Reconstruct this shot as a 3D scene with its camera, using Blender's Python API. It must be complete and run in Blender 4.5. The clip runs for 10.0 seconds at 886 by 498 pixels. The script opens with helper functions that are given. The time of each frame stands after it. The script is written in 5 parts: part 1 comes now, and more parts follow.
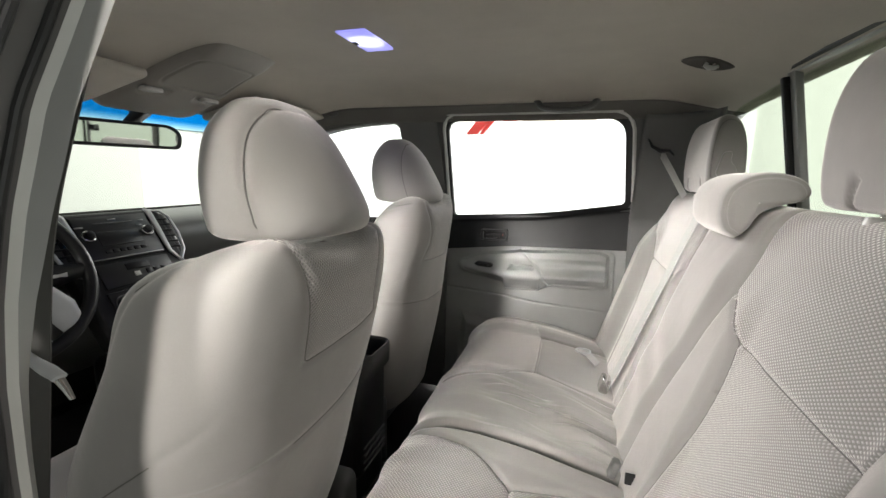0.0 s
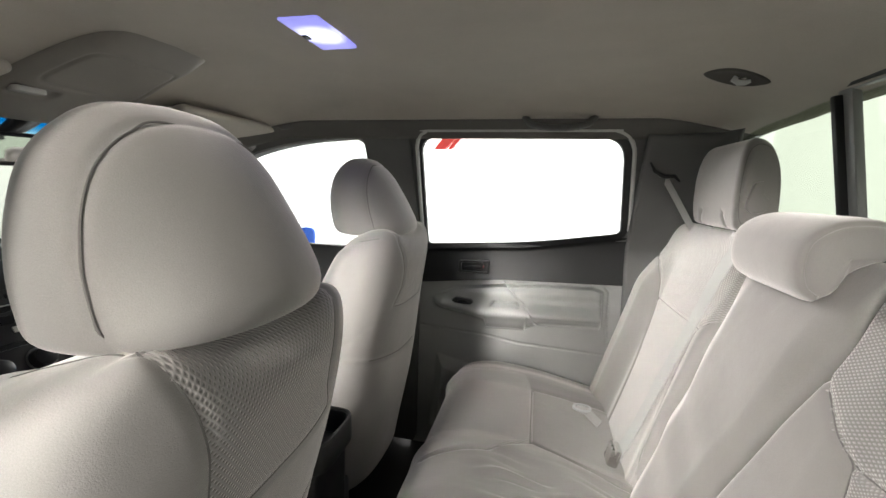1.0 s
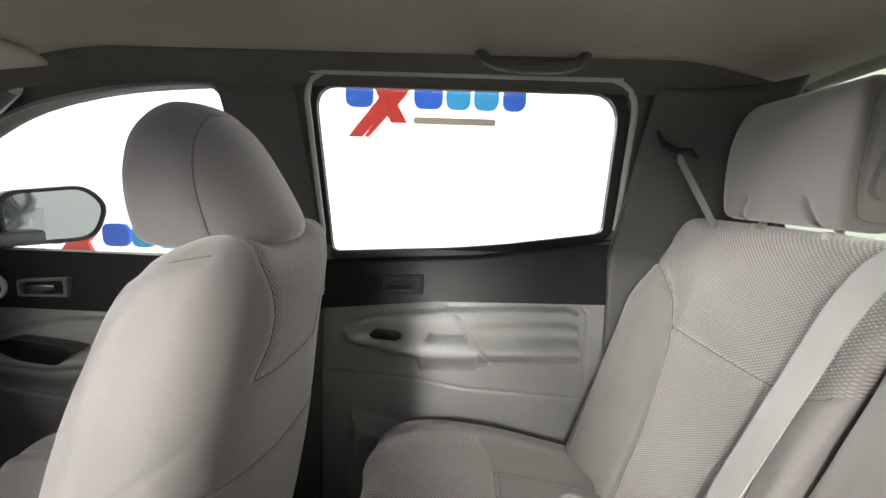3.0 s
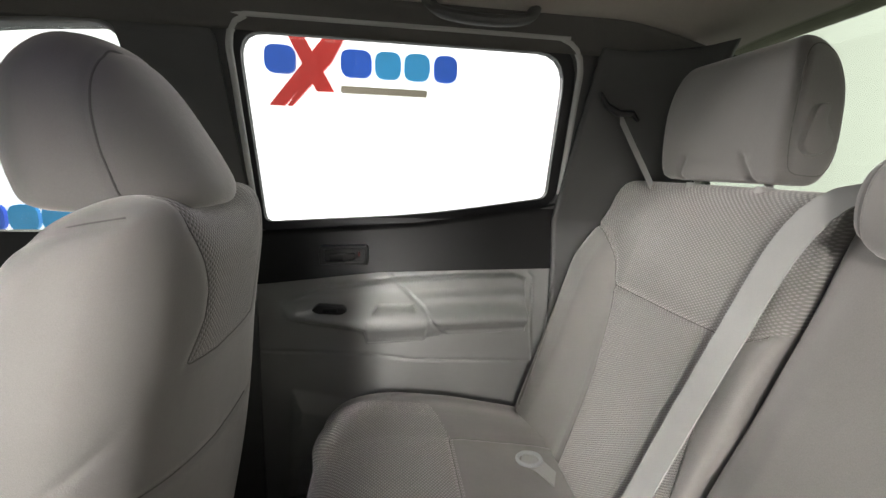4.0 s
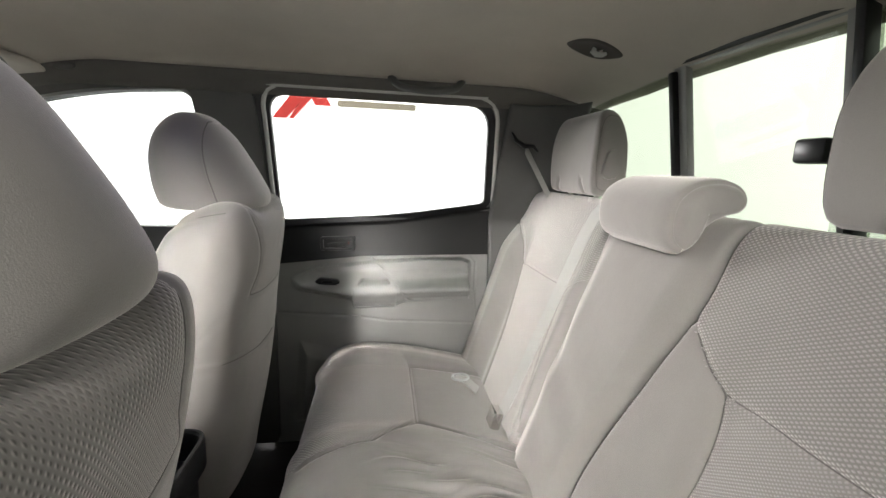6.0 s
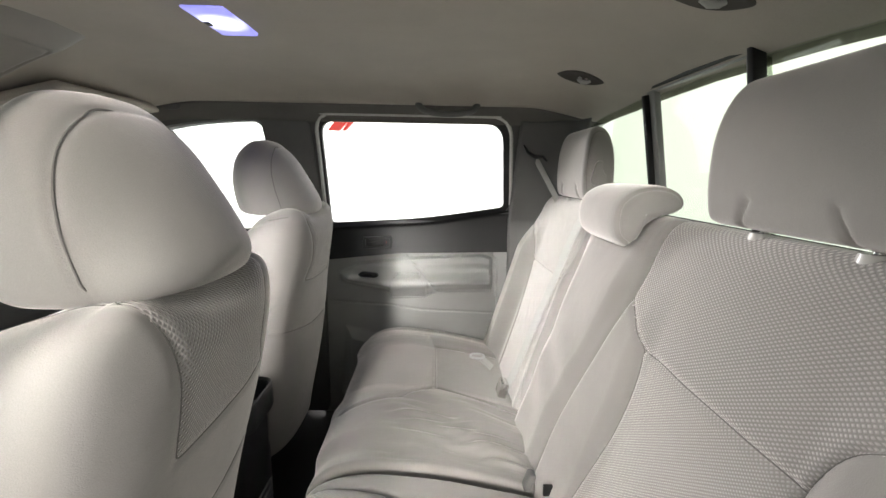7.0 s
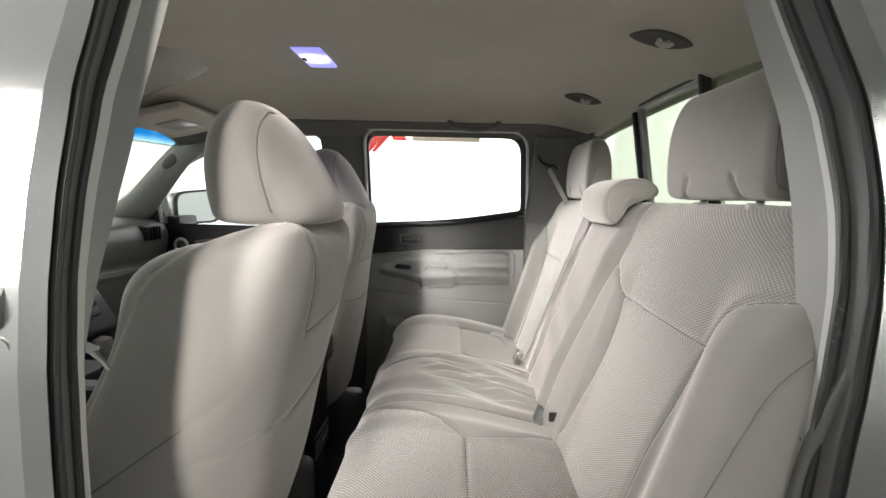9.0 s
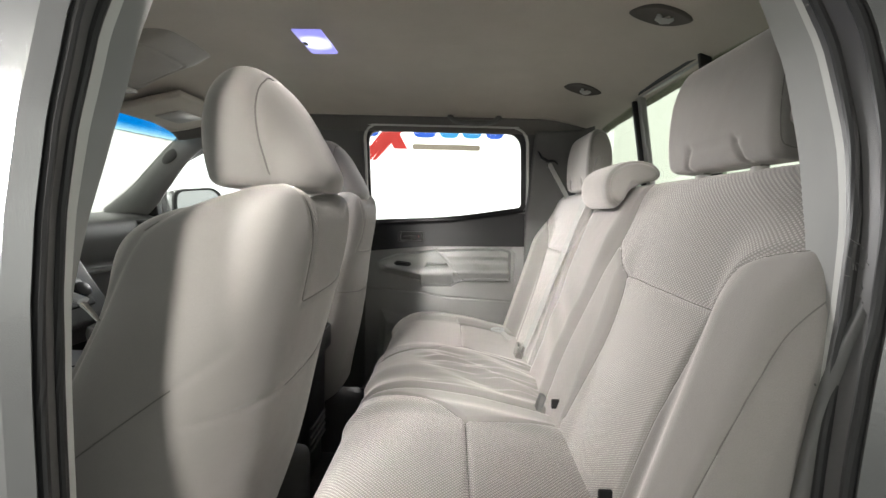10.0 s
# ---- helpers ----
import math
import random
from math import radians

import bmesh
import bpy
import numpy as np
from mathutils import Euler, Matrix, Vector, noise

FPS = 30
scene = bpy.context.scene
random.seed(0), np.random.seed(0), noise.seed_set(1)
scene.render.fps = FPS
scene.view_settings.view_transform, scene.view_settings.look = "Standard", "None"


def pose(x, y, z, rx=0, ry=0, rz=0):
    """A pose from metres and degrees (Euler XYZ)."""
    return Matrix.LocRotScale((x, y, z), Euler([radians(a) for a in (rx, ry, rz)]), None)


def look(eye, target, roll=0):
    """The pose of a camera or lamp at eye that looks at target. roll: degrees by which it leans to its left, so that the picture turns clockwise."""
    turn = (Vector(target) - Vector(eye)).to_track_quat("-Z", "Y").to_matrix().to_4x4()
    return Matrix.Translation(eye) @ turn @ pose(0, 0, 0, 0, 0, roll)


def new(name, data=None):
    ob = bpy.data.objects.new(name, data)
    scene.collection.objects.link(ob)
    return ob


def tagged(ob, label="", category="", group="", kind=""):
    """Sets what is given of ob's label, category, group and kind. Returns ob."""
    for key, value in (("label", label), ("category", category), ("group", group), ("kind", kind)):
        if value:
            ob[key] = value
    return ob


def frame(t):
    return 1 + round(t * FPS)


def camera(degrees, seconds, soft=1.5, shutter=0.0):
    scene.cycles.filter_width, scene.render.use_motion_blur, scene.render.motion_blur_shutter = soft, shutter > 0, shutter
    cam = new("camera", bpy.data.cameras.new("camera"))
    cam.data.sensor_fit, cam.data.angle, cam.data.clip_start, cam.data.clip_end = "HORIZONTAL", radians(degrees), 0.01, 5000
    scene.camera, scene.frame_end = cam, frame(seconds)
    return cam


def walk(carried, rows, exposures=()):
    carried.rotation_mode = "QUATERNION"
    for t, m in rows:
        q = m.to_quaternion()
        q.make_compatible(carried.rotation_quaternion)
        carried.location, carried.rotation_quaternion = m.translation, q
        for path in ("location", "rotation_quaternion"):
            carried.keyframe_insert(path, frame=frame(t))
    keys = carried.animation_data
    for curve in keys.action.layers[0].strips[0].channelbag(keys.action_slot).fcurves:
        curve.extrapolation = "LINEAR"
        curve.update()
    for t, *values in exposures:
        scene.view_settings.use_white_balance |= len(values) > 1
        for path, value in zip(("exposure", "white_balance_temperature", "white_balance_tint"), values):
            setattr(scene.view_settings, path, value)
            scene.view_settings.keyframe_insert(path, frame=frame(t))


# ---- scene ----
cam = camera(93.0, 10.0)
PATH = [
    (0, (0.472, -0.937, 0.991), (-0.112, 0.944, 0.644), 1.2),
    (0.5, (0.447, -0.832, 1.013), (-0.108, 1.062, 0.688), 1.5),
    (1, (0.38, -0.725, 1.029), (-0.05, 1.207, 0.743), 1.7),
    (1.5, (0.31, -0.61, 1.044), (0.064, 1.36, 0.8), 1.9),
    (2, (0.293, -0.495, 1.044), (0.16, 1.487, 0.812), 1.8),
    (2.5, (0.287, -0.372, 1.022), (0.202, 1.608, 0.755), 1.9),
    (2.7, (0.301, -0.322, 1.008), (0.212, 1.658, 0.736), 2.1),
    (3.8, (0.275, -0.232, 0.973), (0.466, 1.723, 0.595), 1.8),
    (4, (0.266, -0.236, 0.966), (0.534, 1.708, 0.578), 2.0),
    (4.5, (0.263, -0.304, 0.971), (0.634, 1.622, 0.583), 2.4),
    (5, (0.265, -0.396, 0.98), (0.667, 1.525, 0.593), 2.5),
    (6.3, (0.346, -0.701, 1.018), (0.541, 1.255, 0.65), 1.9),
    (6.5, (0.37, -0.737, 1.027), (0.496, 1.224, 0.651), 1.6),
    (7, (0.384, -0.853, 1.023), (0.429, 1.114, 0.666), 1.0),
    (7.5, (0.379, -0.972, 1.016), (0.378, 0.999, 0.677), 0.9),
    (8, (0.37, -1.051, 1.001), (0.336, 0.924, 0.689), 1.1),
    (8.5, (0.362, -1.097, 0.976), (0.318, 0.883, 0.697), 1.3),
    (9, (0.355, -1.114, 0.949), (0.309, 0.871, 0.703), 1.5),
    (9.5, (0.357, -1.116, 0.912), (0.313, 0.873, 0.703), 1.6),
    (10, (0.357, -1.11, 0.872), (0.309, 0.881, 0.694), 1.6),
]
walk(cam, [(t, look(eye, target, roll)) for t, eye, target, roll in PATH], [(0, 0.24), (0.5, 0.22), (1.0, 0.18), (2.0, 0.22), (2.7, 0.12), (3.8, -0.36), (5.0, -0.32), (6.3, 0.30), (7.0, 0.34), (8.0, 0.34), (9.0, 0.26), (10, 0.24)])

# ---------------------------------------------------------------- world and lights
world = bpy.data.worlds.new("studio_air")
scene.world = world
world.use_nodes = True
world.node_tree.nodes["Background"].inputs[0].default_value = (1.0, 0.98, 0.95, 1)
world.node_tree.nodes["Background"].inputs[1].default_value = 0.015


def area_lamp(name, eye, target, w, h, watts, colour=(1, 1, 1)):
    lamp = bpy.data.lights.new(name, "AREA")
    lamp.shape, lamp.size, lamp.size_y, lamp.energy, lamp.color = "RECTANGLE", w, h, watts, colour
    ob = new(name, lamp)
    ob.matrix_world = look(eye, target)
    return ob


# Unseen key lamps, added and aimed to reproduce shadow edges on seats and far door.
flag = area_lamp("key_light", (-0.22, -3.3, 1.85), (0.10, -0.3, 0.80), 0.30, 0.8, 3.3, (1.0, 0.96, 0.91))
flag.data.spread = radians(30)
flag = area_lamp("key_light", (-1.25, -3.1, 1.8), (0.0, 0.0, 0.74), 0.55, 0.8, 9.3, (1.0, 0.97, 0.94))
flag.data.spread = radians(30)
# Added fill past the far windows, no known source; brightens the bench.
area_lamp("far_fill", (-1.1, 3.6, 1.60), (0.7, -0.4, 0.8), 0.9, 0.4, 90, (1.0, 0.98, 0.97))
area_lamp("dome_lamp", (0.0, -0.033, 1.272), (0.001, -0.033, 0.5), 0.06, 0.13, 0.16, (0.36, 0.36, 1.0))
# Added lamp with no known source; brightens the sign faces on the wall.
area_lamp("sign_fill", (-1.2, 1.9, 4.3), (-1.2, 4.0, 0.9), 4.0, 0.5, 60, (1.0, 0.99, 0.98))
# Added fill ahead of the windscreen, no lamp known there.
area_lamp("front_fill", (-4.4, 0.25, 1.75), (0.0, 0, 0.95), 2.4, 1.2, 9, (1.0, 1.0, 0.99))

# ---------------------------------------------------------------- materials


class Mat:
    """A small node-tree writer."""

    def __init__(self, name, colour, rough=0.6, metal=0.0, spec=0.5):
        self.m = bpy.data.materials.new(name)
        self.m.use_nodes = True
        self.t = self.m.node_tree
        self.b = self.t.nodes["Principled BSDF"]
        self.b.inputs["Base Color"].default_value = (*colour, 1)
        self.b.inputs["Roughness"].default_value = rough
        self.b.inputs["Metallic"].default_value = metal
        self.b.inputs["Specular IOR Level"].default_value = spec
        self.colour = colour
        self.bumped = None

    def node(self, kind, **values):
        n = self.t.nodes.new(kind)
        for k, v in values.items():
            n.inputs[k].default_value = v
        return n

    def link(self, a, b):
        self.t.links.new(a, b)
        return self

    def coords(self, scale=(1, 1, 1), turn=(0, 0, 0)):
        c = self.t.nodes.new("ShaderNodeTexCoord")
        mp = self.t.nodes.new("ShaderNodeMapping")
        mp.inputs["Scale"].default_value, mp.inputs["Rotation"].default_value = scale, turn
        self.link(c.outputs["Object"], mp.inputs["Vector"])
        return mp.outputs["Vector"]

    def noise(self, scale, detail=3.0, vec=None):
        n = self.node("ShaderNodeTexNoise", Scale=scale, Detail=detail)
        self.link(vec or self.coords(), n.inputs["Vector"])
        return n.outputs["Fac"]

    def math(self, op, a, b=None):
        n = self.t.nodes.new("ShaderNodeMath")
        n.operation = op
        for i, v in enumerate((a, b)):
            if v is None:
                continue
            if isinstance(v, (int, float)):
                n.inputs[i].default_value = v
            else:
                self.link(v, n.inputs[i])
        return n.outputs[0]

    def vary(self, fac, low, high, a=0.3, b=0.7):
        """Base colour from low to high as fac goes from a to b."""
        r = self.t.nodes.new("ShaderNodeValToRGB")
        r.color_ramp.elements[0].position, r.color_ramp.elements[1].position = a, b
        r.color_ramp.elements[0].color, r.color_ramp.elements[1].color = (*low, 1), (*high, 1)
        self.link(fac, r.inputs["Fac"])
        return r.outputs["Color"]

    def mix(self, fac, a, b, blend="MIX"):
        n = self.t.nodes.new("ShaderNodeMix")
        n.data_type, n.blend_type = "RGBA", blend
        if isinstance(fac, (int, float)):
            n.inputs["Factor"].default_value = fac
        else:
            self.link(fac, n.inputs["Factor"])
        for sock, v in ((n.inputs[6], a), (n.inputs[7], b)):
            if isinstance(v, tuple):
                sock.default_value = (*v, 1)
            else:
                self.link(v, sock)
        return n.outputs[2]

    def paint(self, colour):
        return self.link(colour, self.b.inputs["Base Color"])

    def bump(self, height, distance, strength=1.0):
        n = self.node("ShaderNodeBump", Distance=distance, Strength=strength)
        self.link(height, n.inputs["Height"])
        if self.bumped:
            self.link(self.bumped, n.inputs["Normal"])
        self.bumped = n.outputs["Normal"]
        return self.link(self.bumped, self.b.inputs["Normal"])

    def sheen(self, weight, rough=0.5):
        self.b.inputs["Sheen Tint"].default_value = (1.0, 0.95, 0.915, 1)
        self.b.inputs["Sheen Weight"].default_value, self.b.inputs["Sheen Roughness"].default_value = weight, rough
        return self


def shade(c, k):
    return tuple(v * k for v in c)


def cloth(name, colour, weave=1400.0, depth=0.0004, nap=0.15):
    m = Mat(name, colour, 0.85, spec=0.25).sheen(nap, 0.42)
    big = m.vary(m.noise(9, 4), shade(colour, 0.90), shade(colour, 1.06))
    fine = m.vary(m.noise(weave, 2), shade(colour, 0.86), shade(colour, 1.1), 0.35, 0.65)
    m.paint(m.mix(0.5, big, fine))
    m.bump(m.noise(weave * 0.6, 2), depth, 0.6)
    m.bump(m.noise(14, 3), 0.006, 0.25)
    return m


def mesh_cloth(name, colour, pitch=0.0085, axes="yz", dark=0.5, tall=1.0, dots=True):
    """Spacer fabric: rows of small holes, every other row shifted."""
    m = Mat(name, colour, 0.8, spec=0.25).sheen(1.0, 0.42)
    sep = m.t.nodes.new("ShaderNodeSeparateXYZ")
    m.link(m.coords(), sep.inputs[0])
    a, b = (sep.outputs["XYZ".index(c.upper())] for c in axes)
    k = 2 * math.pi / pitch
    u = m.math("SINE", m.math("MULTIPLY", m.math("ADD", a, m.math("MULTIPLY", b, tall)), k))
    v = m.math("SINE", m.math("MULTIPLY", m.math("SUBTRACT", a, m.math("MULTIPLY", b, tall)), k))
    cell = m.math("MULTIPLY", m.math("MULTIPLY", m.math("ADD", u, 1.0), m.math("ADD", v, 1.0)), 0.25)
    if dots:
        col = m.vary(cell, shade(colour, dark), colour, 0.08, 0.62)
    else:
        col = m.vary(cell, colour, shade(colour, dark), 0.25, 0.85)
    big = m.vary(m.noise(11, 3), shade(colour, 0.92), shade(colour, 1.05))
    m.paint(m.mix(0.25, col, big))
    m.bump(cell, 0.0016, 0.7) if dots else m.bump(m.math("MULTIPLY", cell, -1.0), 0.0016, 0.7)
    return m


def plastic(name, colour, rough=0.5, grain=900.0, depth=0.00025, spec=0.5):
    m = Mat(name, colour, rough, spec=spec)
    m.paint(m.vary(m.noise(7, 4), shade(colour, 0.92), shade(colour, 1.06)))
    m.bump(m.noise(grain, 2), depth, 0.5)
    return m


def glass(name, colour, rough=0.0):
    """A thin pane: tinted see-through with a gloss on top."""
    m = Mat(name, colour)
    t = m.t
    out = t.nodes["Material Output"]
    clear, gloss = t.nodes.new("ShaderNodeBsdfTransparent"), t.nodes.new("ShaderNodeBsdfGlossy")
    clear.inputs[0].default_value = (*colour, 1)
    gloss.inputs["Roughness"].default_value = rough
    gloss.inputs["Color"].default_value = (0.9, 0.95, 0.92, 1)
    f = t.nodes.new("ShaderNodeLayerWeight")
    f.inputs["Blend"].default_value = 0.5
    gain = m.math("ADD", m.math("MULTIPLY", m.math("POWER", f.outputs["Facing"], 5.0), 0.6), 0.035)
    mx = t.nodes.new("ShaderNodeMixShader")
    m.link(gain, mx.inputs[0]).link(clear.outputs[0], mx.inputs[1]).link(gloss.outputs[0], mx.inputs[2])
    m.link(mx.outputs[0], out.inputs["Surface"])
    return m


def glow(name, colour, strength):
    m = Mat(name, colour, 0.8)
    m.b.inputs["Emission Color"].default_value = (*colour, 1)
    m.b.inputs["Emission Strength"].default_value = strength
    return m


def lit_lens(name, rim, heart, at, size):
    """A lamp lens with the bulb's round glow behind it."""
    m = Mat(name, rim, 0.3)
    c = m.t.nodes.new("ShaderNodeTexCoord")
    dist = m.t.nodes.new("ShaderNodeVectorMath")
    dist.operation = "DISTANCE"
    dist.inputs[1].default_value = at
    m.link(c.outputs["Object"], dist.inputs[0])
    fac = m.math("DIVIDE", dist.outputs["Value"], size)
    m.link(m.vary(fac, heart, rim, 0.25, 1.0), m.b.inputs["Emission Color"])
    m.link(m.math("ADD", m.math("MULTIPLY", m.math("SUBTRACT", 1.0, m.math("MINIMUM", fac, 1.0)), 1.5), 0.85), m.b.inputs["Emission Strength"])
    return m


def shade_band(name, dark, clear, z0, z1):
    """Tinted glass whose colour fades out downwards."""
    m = glass(name, clear)
    sep = m.t.nodes.new("ShaderNodeSeparateXYZ")
    m.link(m.coords(), sep.inputs[0])
    fac = m.math("DIVIDE", m.math("SUBTRACT", sep.outputs["Z"], z0), z1 - z0)
    tint = m.vary(fac, clear, dark, 0.0, 1.0)
    for n in m.t.nodes:
        if n.bl_idname == "ShaderNodeBsdfTransparent":
            m.link(tint, n.inputs[0])
    return m


SEAT = (0.30, 0.284, 0.268)
M_CLOTH = cloth("light_grey_seat_cloth", SEAT, nap=1.0)
M_SEAM = cloth("seam_thread", shade(SEAT, 0.62), 2500.0, 0.0002)
M_SOFT = cloth("smooth_seat_cloth", shade(SEAT, 0.97), 1000.0, 0.0003, 1.0)
M_MESH = mesh_cloth("seat_mesh_cloth", shade(SEAT, 1.12), 0.0060, "yz", 0.36, 0.8, False)
M_MESH_B = mesh_cloth("bench_mesh_cloth", shade(SEAT, 1.46), 0.0082, "yz", 0.55, 1.7)
M_RIB = mesh_cloth("bench_ribbed_cloth", shade(SEAT, 1.46), 0.0062, "yz", 0.68, 1.5)
M_MESH_X = mesh_cloth("cushion_mesh_cloth", shade(SEAT, 1.42), 0.0062, "xy", 0.55, 0.9)
M_HEAD = cloth("woven_headliner", (0.51, 0.466, 0.405), 800.0, 0.0003)
M_TRIM = plastic("grey_trim_plastic", (0.31, 0.31, 0.298), 0.33, spec=0.5)
M_SURROUND = plastic("grey_doorway_trim", (0.33, 0.33, 0.315), 0.6)
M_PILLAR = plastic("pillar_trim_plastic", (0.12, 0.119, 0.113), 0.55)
# Darker copy of the headliner cloth, for the shaded cove on the far side.
M_EDGE_SHADE = cloth("shade_dark_headliner_cloth", (0.15, 0.143, 0.130), 800.0, 0.0003)
M_PALE = plastic("pale_weatherstrip", (0.6, 0.6, 0.57), 0.5)
M_DARK = plastic("dark_trim_plastic", (0.012, 0.012, 0.012), 0.40, spec=0.25)
M_DASH = plastic("dark_grey_dash_plastic", (0.085, 0.085, 0.08), 0.40, 500.0, 0.0005)
M_OVER = plastic("taupe_console_plastic", (0.29, 0.268, 0.24), 0.5)
M_BLACK = plastic("black_plastic", (0.012, 0.012, 0.012), 0.35)
M_CUP = plastic("dark_hook_cup", (0.10, 0.092, 0.082), 0.75, spec=0.2)
M_FLANGE = plastic("dark_grey_flange", (0.11, 0.106, 0.104), 0.34)
M_RUBBER = plastic("black_rubber", (0.02, 0.02, 0.02), 0.5)
M_CARPET = cloth("black_carpet", (0.016, 0.015, 0.015), 500.0, 0.003)

M_METAL = Mat("polished_steel", (0.75, 0.74, 0.72), 0.16, 1.0)
M_SILVER = plastic("silver_paint_plastic", (0.52, 0.53, 0.53), 0.3)
M_BODY = plastic("silver_body_paint", (0.54, 0.545, 0.54), 0.16)
M_BODY.b.inputs["Metallic"].default_value = 0.9
M_BELT = cloth("grey_belt_webbing", (0.50, 0.495, 0.475), 1800.0, 0.0003)
# Same grey webbing with the pillar's shade put into its colour.
M_BELT_SHADE = cloth("shaded_belt_webbing", (0.11, 0.107, 0.098), 1800.0, 0.0003)
M_GLASS = glass("clear_glass", (0.97, 0.985, 0.975))
M_GREEN = glass("green_tinted_glass", (0.655, 0.69, 0.625))
M_SCREEN = glass("windscreen_glass", (0.79, 0.805, 0.77))
M_BLUE = shade_band("blue_shade_band", (0.02, 0.33, 0.58), (0.72, 0.80, 0.79), 1.118, 1.150)
M_MIRROR = Mat("mirror_silver", (0.86, 0.88, 0.87), 0.03, 1.0)
M_MIRROR_D = Mat("dim_mirror_silver", (0.45, 0.46, 0.47), 0.04, 1.0)
M_LENS = lit_lens("lit_dome_lens", (0.31, 0.31, 0.84), (0.9, 0.93, 1.0), (0.002, -0.034, 1.28), 0.05)
M_CLEAR = plastic("frosted_lens", (0.6, 0.58, 0.55), 0.25)
M_LOCK = plastic("dull_red_marker", (0.16, 0.02, 0.015), 0.5)
M_RED = plastic("red_sign_face", (0.88, 0.07, 0.06), 0.4)
M_SBLUE = plastic("blue_sign_face", (0.05, 0.18, 0.88), 0.4)
M_SCYAN = plastic("light_blue_sign_face", (0.07, 0.46, 0.92), 0.4)
M_STAN = plastic("tan_sign_face", (0.42, 0.36, 0.28), 0.4)
# Wall emission stands in for studio light falling on the walls.
M_WALL = glow("glowing_white_wall", (0.38, 0.39, 0.37), 2.3)
M_WALLB = glow("bright_glowing_wall", (0.9, 0.9, 0.89), 1.6)
M_WALLS = glow("dim_glowing_wall", (0.34, 0.34, 0.333), 0.34)
M_STUDIO = plastic("studio_floor_paint", (0.26, 0.26, 0.254), 0.4)

# ---------------------------------------------------------------- mesh tools


def mesh_object(name, verts, faces, mat, parent=None, label="", smooth=True):
    me = bpy.data.meshes.new(name)
    me.from_pydata([tuple(v) for v in verts], [], faces)
    me.materials.append(mat.m)
    if smooth:
        me.polygons.foreach_set("use_smooth", [True] * len(me.polygons))
    me.update()
    ob = new(name, me)
    ob.parent = parent
    if label:
        tagged(ob, label)
    return ob


def part(name, bm, mat, parent=None, label="", smooth=True, sharp=35):
    """One mesh object from a bmesh, under a thing or a part."""
    bmesh.ops.recalc_face_normals(bm, faces=bm.faces)
    for e in bm.edges:
        e.smooth = not (len(e.link_faces) == 2 and e.calc_face_angle(0) > radians(sharp))
    me = bpy.data.meshes.new(name)
    bm.to_mesh(me)
    bm.free()
    me.materials.append(mat.m)
    if smooth:
        me.polygons.foreach_set("use_smooth", [True] * len(me.polygons))
    ob = new(name, me)
    ob.parent = parent
    if label:
        tagged(ob, label)
    return ob


def thing(name, label, category, group="", kind=""):
    return tagged(new(name), label, category, group, kind)


def box(lo, hi, bevel=0.004, seg=2, turn=None, about=None):
    bm = bmesh.new()
    lo, hi = Vector(lo), Vector(hi)
    mid, size = (lo + hi) / 2, hi - lo
    bmesh.ops.create_cube(bm, size=1, matrix=Matrix.Translation(mid) @ Matrix.Diagonal((*size, 1)))
    if bevel:
        bmesh.ops.bevel(bm, geom=list(bm.edges), offset=bevel, segments=seg, profile=0.5, affect="EDGES", clamp_overlap=True)
    if turn:
        c = Vector(about) if about else mid
        bmesh.ops.transform(bm, matrix=Matrix.Translation(c) @ turn @ Matrix.Translation(-c), verts=bm.verts)
    return bm


def spline(pts, n):
    """n + 1 points along a Catmull-Rom curve through pts, evenly by length."""
    p = np.array(pts, float)
    q = np.vstack([2 * p[0] - p[1], p, 2 * p[-1] - p[-2]])
    out = []
    for i in range(1, len(q) - 2):
        for s in np.linspace(0, 1, 24, endpoint=False):
            a, b, c, d = q[i - 1], q[i], q[i + 1], q[i + 2]
            out.append(0.5 * (2 * b + (c - a) * s + (2 * a - 5 * b + 4 * c - d) * s**2 + (3 * b - a - 3 * c + d) * s**3))
    out = np.array(out + [q[-2]])
    run = np.r_[0, np.cumsum(np.linalg.norm(np.diff(out, axis=0), axis=1))]
    at = np.linspace(0, run[-1], n + 1)
    return np.stack([np.interp(at, run, out[:, k]) for k in range(out.shape[1])], 1)


def tube(points, radius, sides=10, flat=1.0, closed=False, up=(0, 0, 1)):
    """A bmesh tube along points; flat squashes it along up; radius may be a list."""
    bm = bmesh.new()
    pts = [Vector(p) for p in points]
    rings, n = [], len(pts)
    for i, p in enumerate(pts):
        a = pts[(i - 1) % n] if closed or i else pts[i]
        b = pts[(i + 1) % n] if closed or i < n - 1 else pts[i]
        d = (b - a).normalized()
        side = d.cross(Vector(up))
        side = side.normalized() if side.length > 1e-4 else d.orthogonal().normalized()
        upv = side.cross(d).normalized()
        r = radius[i] if isinstance(radius, (list, tuple)) else radius
        rings.append([bm.verts.new(p + side * (r * math.cos(2 * math.pi * k / sides)) + upv * (r * flat * math.sin(2 * math.pi * k / sides))) for k in range(sides)])
    for i in range(n if closed else n - 1):
        r1, r2 = rings[i], rings[(i + 1) % n]
        for k in range(sides):
            bm.faces.new((r1[k], r1[(k + 1) % sides], r2[(k + 1) % sides], r2[k]))
    if not closed:
        bm.faces.new(rings[0][::-1])
        bm.faces.new(rings[-1])
    return bm


